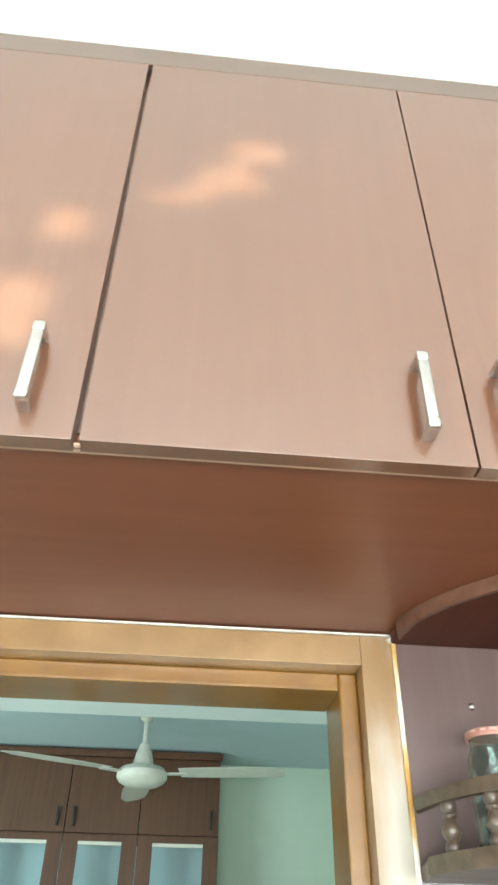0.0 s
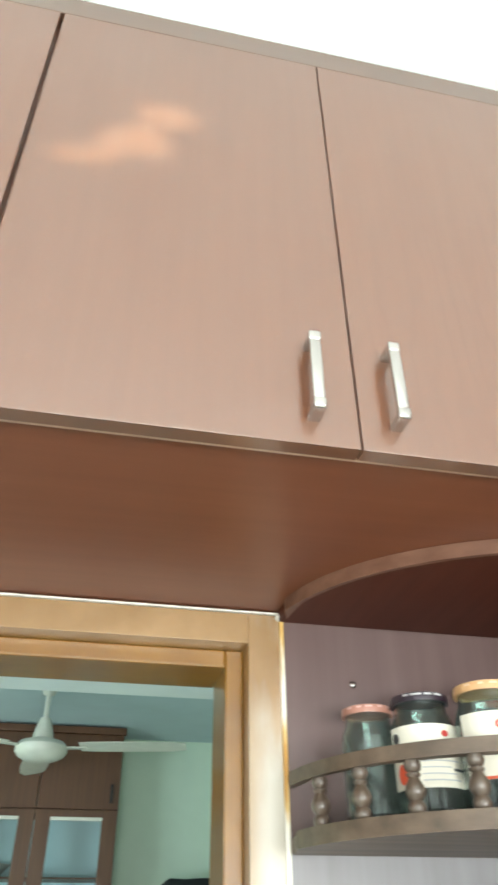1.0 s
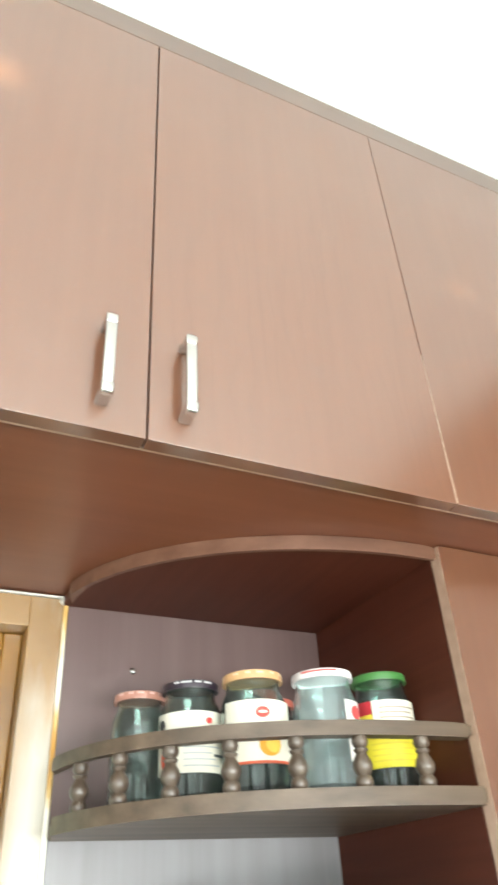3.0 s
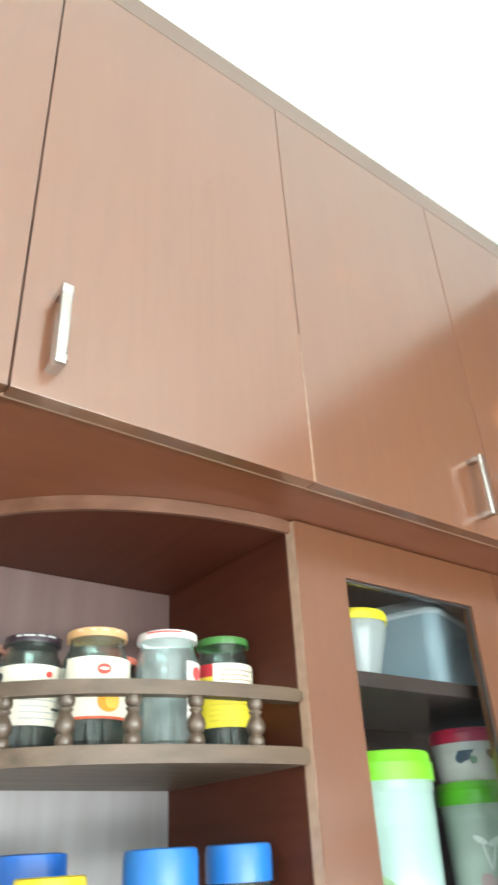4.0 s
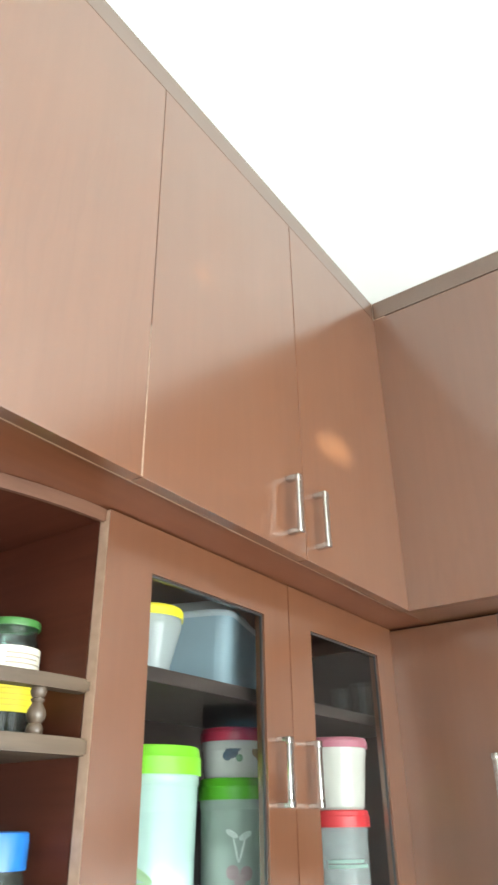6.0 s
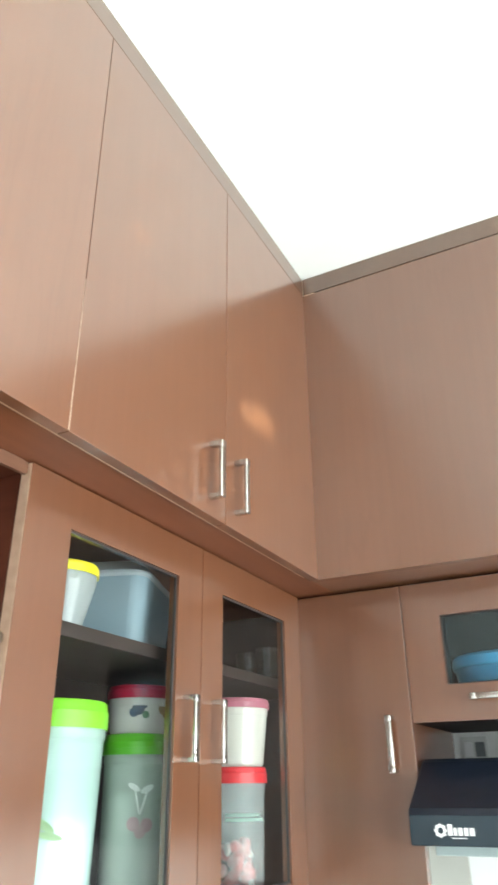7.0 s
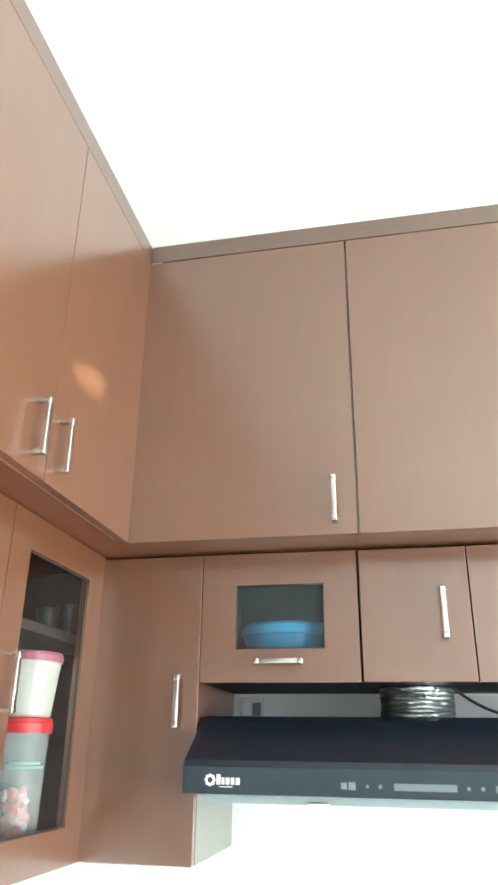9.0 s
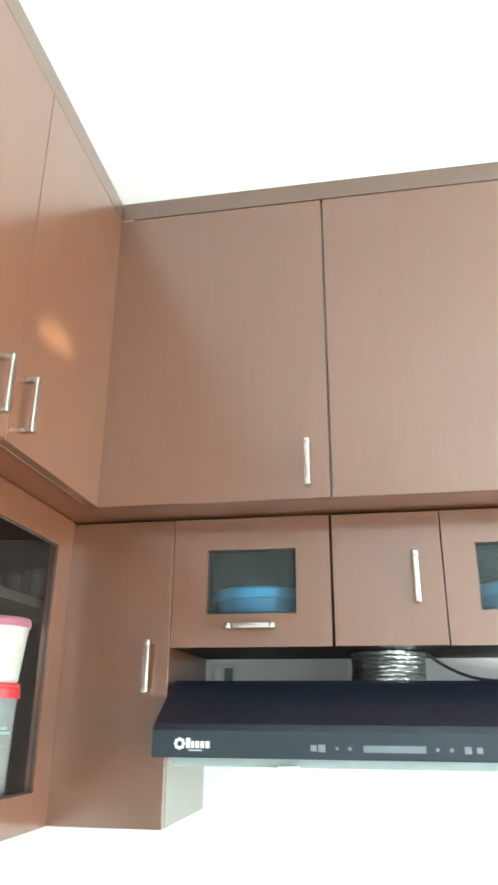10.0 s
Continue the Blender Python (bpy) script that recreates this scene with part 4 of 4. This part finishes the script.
for k in range(46):
    a, rr = rng.uniform(0, math.tau), 0.036 * math.sqrt(rng.random())
    m = Matrix.Translation((C4[0] + rr * math.cos(a), C4[1] + rr * math.sin(a), C4[2] + 0.02 + 0.0022 * k))
    m = m @ Matrix.Rotation(rng.uniform(0, 3), 4, (rng.random(), rng.random(), 0.3)) @ Matrix.Diagonal((1.0, rng.uniform(0.6, 0.9), rng.uniform(0.35, 0.6), 1))
    bmesh.ops.create_icosphere(bm, subdivisions=2, radius=0.0145, matrix=m)
SWEET = plastic("wrapped_sweets", (0.75, 0.1, 0.1), 0.4)
island = SWEET.node_tree.nodes.new("ShaderNodeNewGeometry")
link(SWEET.node_tree, ramp(SWEET.node_tree, island.outputs["Random Per Island"], [(0.0, (0.6, 0.03, 0.04)), (0.55, (0.75, 0.12, 0.12)), (0.86, (0.8, 0.32, 0.3)), (1.0, (0.82, 0.7, 0.65))]), SWEET.node_tree.nodes["Principled BSDF"].inputs["Base Color"])
part("filling", bm, SWEET, c4, "red and white wrapped sweets")
for k in range(2):
    wrap(c4, "text_bar", C4, 0.0562, 186, 270 - 12 * k, 0.158 + 0.008 * k, 0.1635 + 0.008 * k, (0.26, 0.38, 0.33), "dark green bar of print")
C5 = (C4[0], C4[1], FZ + 0.2532)
canister("canister", C5, 0.054, 0.063, 0.128, 0.068, 0.014, milky("cream_white_plastic", (0.9, 0.88, 0.82), 0.22), (0.42, 0.12, 0.17), "white plastic canister with a maroon lid stacked on another", "maroon lid")
C6 = (-0.548, 0.21, MZ)
canister("bowl", C6, 0.034, 0.051, 0.1, 0.055, 0.012, milky("milky_bowl_plastic", (0.6, 0.65, 0.66), 0.42), (0.78, 0.68, 0.02), "milky plastic tub with a yellow lid", "yellow lid")

big = thing("storage_box", (-0.33, 0.272, MZ), "grey-blue translucent plastic box with a domed lid", "box", "containers in the glass cabinet")


def soft_box(cx, cy, hx, hy, z0, z1, flare, rad, turn):
    bm = bmesh.new()
    rings = []
    for z, g in ((z0, 0.96), (z0 + 0.004, 1.0), (z1, flare)):
        ring = []
        for q in range(4):
            for i in range(7):
                a = q * math.pi / 2 + i * math.pi / 12
                px = (hx * g - rad) * (1 if q in (0, 3) else -1) + rad * math.cos(a)
                py = (hy * g - rad) * (1 if q in (0, 1) else -1) + rad * math.sin(a)
                ring.append(bm.verts.new((cx + px * math.cos(turn) - py * math.sin(turn), cy + px * math.sin(turn) + py * math.cos(turn), z)))
        rings.append(ring)
    for p, q in zip(rings, rings[1:]):
        for i in range(28):
            bm.faces.new((p[i], p[(i + 1) % 28], q[(i + 1) % 28], q[i]))
    bm.faces.new(rings[0][::-1])
    bm.faces.new(rings[-1])
    return bm


part("body", soft_box(-0.322, 0.276, 0.101, 0.074, MZ, MZ + 0.118, 1.09, 0.025, 0.35), BOXGREY, big)
part("lid_rim", soft_box(-0.322, 0.276, 0.112, 0.084, MZ + 0.1182, MZ + 0.127, 1.0, 0.03, 0.35), milky("pale_lid_plastic", (0.68, 0.78, 0.83), 0.15), big, "paler lid rim")
part("lid_dome", soft_box(-0.322, 0.276, 0.104, 0.076, MZ + 0.1272, MZ + 0.152, 0.82, 0.03, 0.35), milky("pale_lid_plastic", (0.68, 0.78, 0.83), 0.15), big, "pale domed lid")

for px, py in ((0.165, 0.2), (0.205, 0.275)):
    g = thing("tumbler", (px, py, MZ), "clear drinking glass on the inner shelf", "glass", "drinking glasses in the cabinet")
    b = part("glass_wall", lathe([(0, 0), (0.026, 0), (0.028, 0.004), (0.033, 0.078), (0.0315, 0.078), (0.0265, 0.01), (0, 0.008)], (px, py, MZ), 24), JARGLASS, g)
    b.visible_shadow = False
for nm, yy, col in (("casserole", -0.31, (0.05, 0.3, 0.47)), ("casserole", -0.89, (0.04, 0.27, 0.42))):
    cz = HB + 0.0162
    t = thing(nm, (0.27, yy, cz), "blue plastic casserole with a rounded lid", "casserole", "casseroles over the hood")
    part("body", lathe([(0, 0), (0.08, 0), (0.088, 0.008), (0.1, 0.075), (0.103, 0.092), (0.09, 0.092), (0.08, 0.01), (0, 0.008)], (0.27, yy, cz), 40), plastic("blue_plastic", col, 0.3), t)
    part("lid", lathe([(0.106, 0.0925), (0.109, 0.1), (0.107, 0.112), (0.1, 0.118), (0.08, 0.122), (0.03, 0.124), (0, 0.124), (0, 0.0925)], (0.27, yy, cz), 40), plastic("blue_lid_plastic", tuple(min(1, c * 1.4 + 0.06) for c in col), 0.3), t, "lighter blue lid")

# ---- bedroom ----
fan = thing("ceiling_fan", (-1.608, 2.71, BR_TOP), "cream three-bladed ceiling fan hanging from the bedroom ceiling", "fan")
fx, fy = -1.608, 2.71
part("canopy", lathe([(0, 0), (0.05, 0), (0.045, -0.02), (0.025, -0.06), (0.012, -0.068), (0, -0.068)], (fx, fy, BR_TOP - 0.001), 24), FANPAINT, fan)
part("rod", lathe([(0, 0), (0.011, 0), (0.011, -0.17), (0, -0.17)], (fx, fy, BR_TOP - 0.06), 14), FANPAINT, fan)
part("shroud", lathe([(0, 0), (0.02, 0), (0.032, -0.03), (0.04, -0.06), (0.046, -0.09), (0, -0.09)], (fx, fy, BR_TOP - 0.16), 24), FANPAINT, fan)
part("motor", lathe([(0, 0), (0.05, 0), (0.09, -0.012), (0.106, -0.03), (0.106, -0.05), (0.095, -0.066), (0.07, -0.08), (0.03, -0.086), (0, -0.087)], (fx, fy, BR_TOP - 0.245), 36), FANPAINT, fan)
for a in (350, 208, 96):
    c, s = math.cos(radians(a)), math.sin(radians(a))
    bm = bmesh.new()
    rows = []
    for i in range(9):
        d = 0.16 + 0.44 * i / 8
        w = 0.05 + 0.012 * math.sin(i / 8 * math.pi) - (0.02 if i == 8 else 0)
        rows.append([bm.verts.new((fx + d * c - k * w * s, fy + d * s + k * w * c, BR_TOP - 0.275 - 0.006 * k + e)) for k in (-1, 0, 1) for e in (0, 0.002)])
    for p, q in zip(rows, rows[1:]):
        for i, j in ((0, 2), (2, 4), (4, 5), (5, 3), (3, 1), (1, 0)):
            bm.faces.new((p[i], p[j], q[j], q[i]))
    for r in (rows[0], rows[-1]):
        bm.faces.new((r[0], r[2], r[4], r[5], r[3], r[1]))
    part("blade", bm, FANPAINT, fan)
    arm = box((0.09, -0.018, -0.0045), (0.19, 0.018, 0), 0.001)
    for v in arm.verts:
        v.co = Vector((fx + v.co.x * c - v.co.y * s, fy + v.co.x * s + v.co.y * c, BR_TOP - 0.277 + v.co.z))
    part("blade_arm", arm, FANPAINT, fan)

wardrobe = thing("display_wardrobe", (-2.2, 3.58, 0), "dark reddish wooden wardrobe with glass display doors", "wardrobe")
WF, WT = 3.45, 2.648
WL, WR = -3.2, -1.235
part("carcass", box((WL, WF + 0.28, 0), (WR, BR_FAR - 0.002, WT), 0.002), paint("pale_lining", (0.62, 0.87, 0.92), 0.6), wardrobe, "pale lined back")
for a, b in (((WL, WF + 0.022, 0), (WL + 0.03, WF + 0.28, WT)), ((WR - 0.03, WF + 0.022, 0), (WR, WF + 0.28, WT)), ((WL + 0.03, WF + 0.022, 2.245), (WR - 0.03, WF + 0.28, 2.275)),
             ((WL + 0.03, WF + 0.022, WT - 0.03), (WR - 0.03, WF + 0.28, WT)), ((WL + 0.03, WF + 0.022, 0), (WR - 0.03, WF + 0.28, 0.08)), ((WL + 0.03, WF + 0.06, 1.97), (WR - 0.03, WF + 0.28, 1.978))):
    part("board", box(a, b, 0.001), WARDROBE, wardrobe)
part("cornice", box((WL - 0.01, WF - 0.012, WT - 0.035), (WR + 0.01, WF + 0.02, WT), 0.004), WARDROBE, wardrobe)
ups = [WL, -2.81, -2.42, -1.995, -1.633, WR]
for k, (a, b) in enumerate(zip(ups, ups[1:])):
    d = part("upper_door", box((a + 0.002, WF, 2.262), (b - 0.002, WF + 0.02, WT - 0.037), 0.002), WARDROBE, wardrobe)
    hx = b - 0.04 if k % 2 == 0 else a + 0.04
    part("pull", box((hx - 0.006, WF - 0.02, 2.29), (hx + 0.006, WF, 2.375), 0.002), BLACK, d, "dark door pull")
    x0, x1 = a + 0.075, b - 0.075
    g = part("glass_door", pierced("y", WF, WF + 0.02, a + 0.002, b - 0.002, 0.1, 2.256, [(x0, x1, 0.5, 2.226)]), WARDROBE, wardrobe, "wooden door with a glass pane")
    p = part("pane", box((x0, WF + 0.008, 0.5), (x1, WF + 0.012, 2.226), 0), GLASS, g, "glass pane")
    p.visible_shadow = False
    part("pane_bead", box((x0, WF - 0.002, 2.21), (x1, WF + 0.006, 2.226), 0.001), FANPAINT, g, "pale bead along the pane")
bw = solid("serving_bowl", lathe([(0, 0), (0.05, 0), (0.075, 0.02), (0.105, 0.05), (0.11, 0.055), (0.1, 0.055), (0.06, 0.012), (0, 0.01)], (-1.83, 3.6, 1.9785), 28), paint("bowl_glaze", (0.42, 0.48, 0.46), 0.3), "pale glazed bowl on the wardrobe shelf", "bowl")
dark = thing("tall_speaker", (-0.83, 3.45, 0), "tall black cabinet with a dark cover on top", "cabinet")
part("body", box((-0.97, 3.33, 0), (-0.7, 3.6, 1.93), 0.01), DARKCLOTH, dark)
cv = box((-0.99, 3.31, 1.86), (-0.68, 3.62, 1.965), 0.02, 3)
bmesh.ops.subdivide_edges(cv, edges=cv.edges[:], cuts=3, use_grid_fill=True)
for v in cv.verts:
    v.co.z += 0.009 * noise.noise(v.co * 14)
part("cover", cv, DARKCLOTH, dark, "slightly creased black cover")
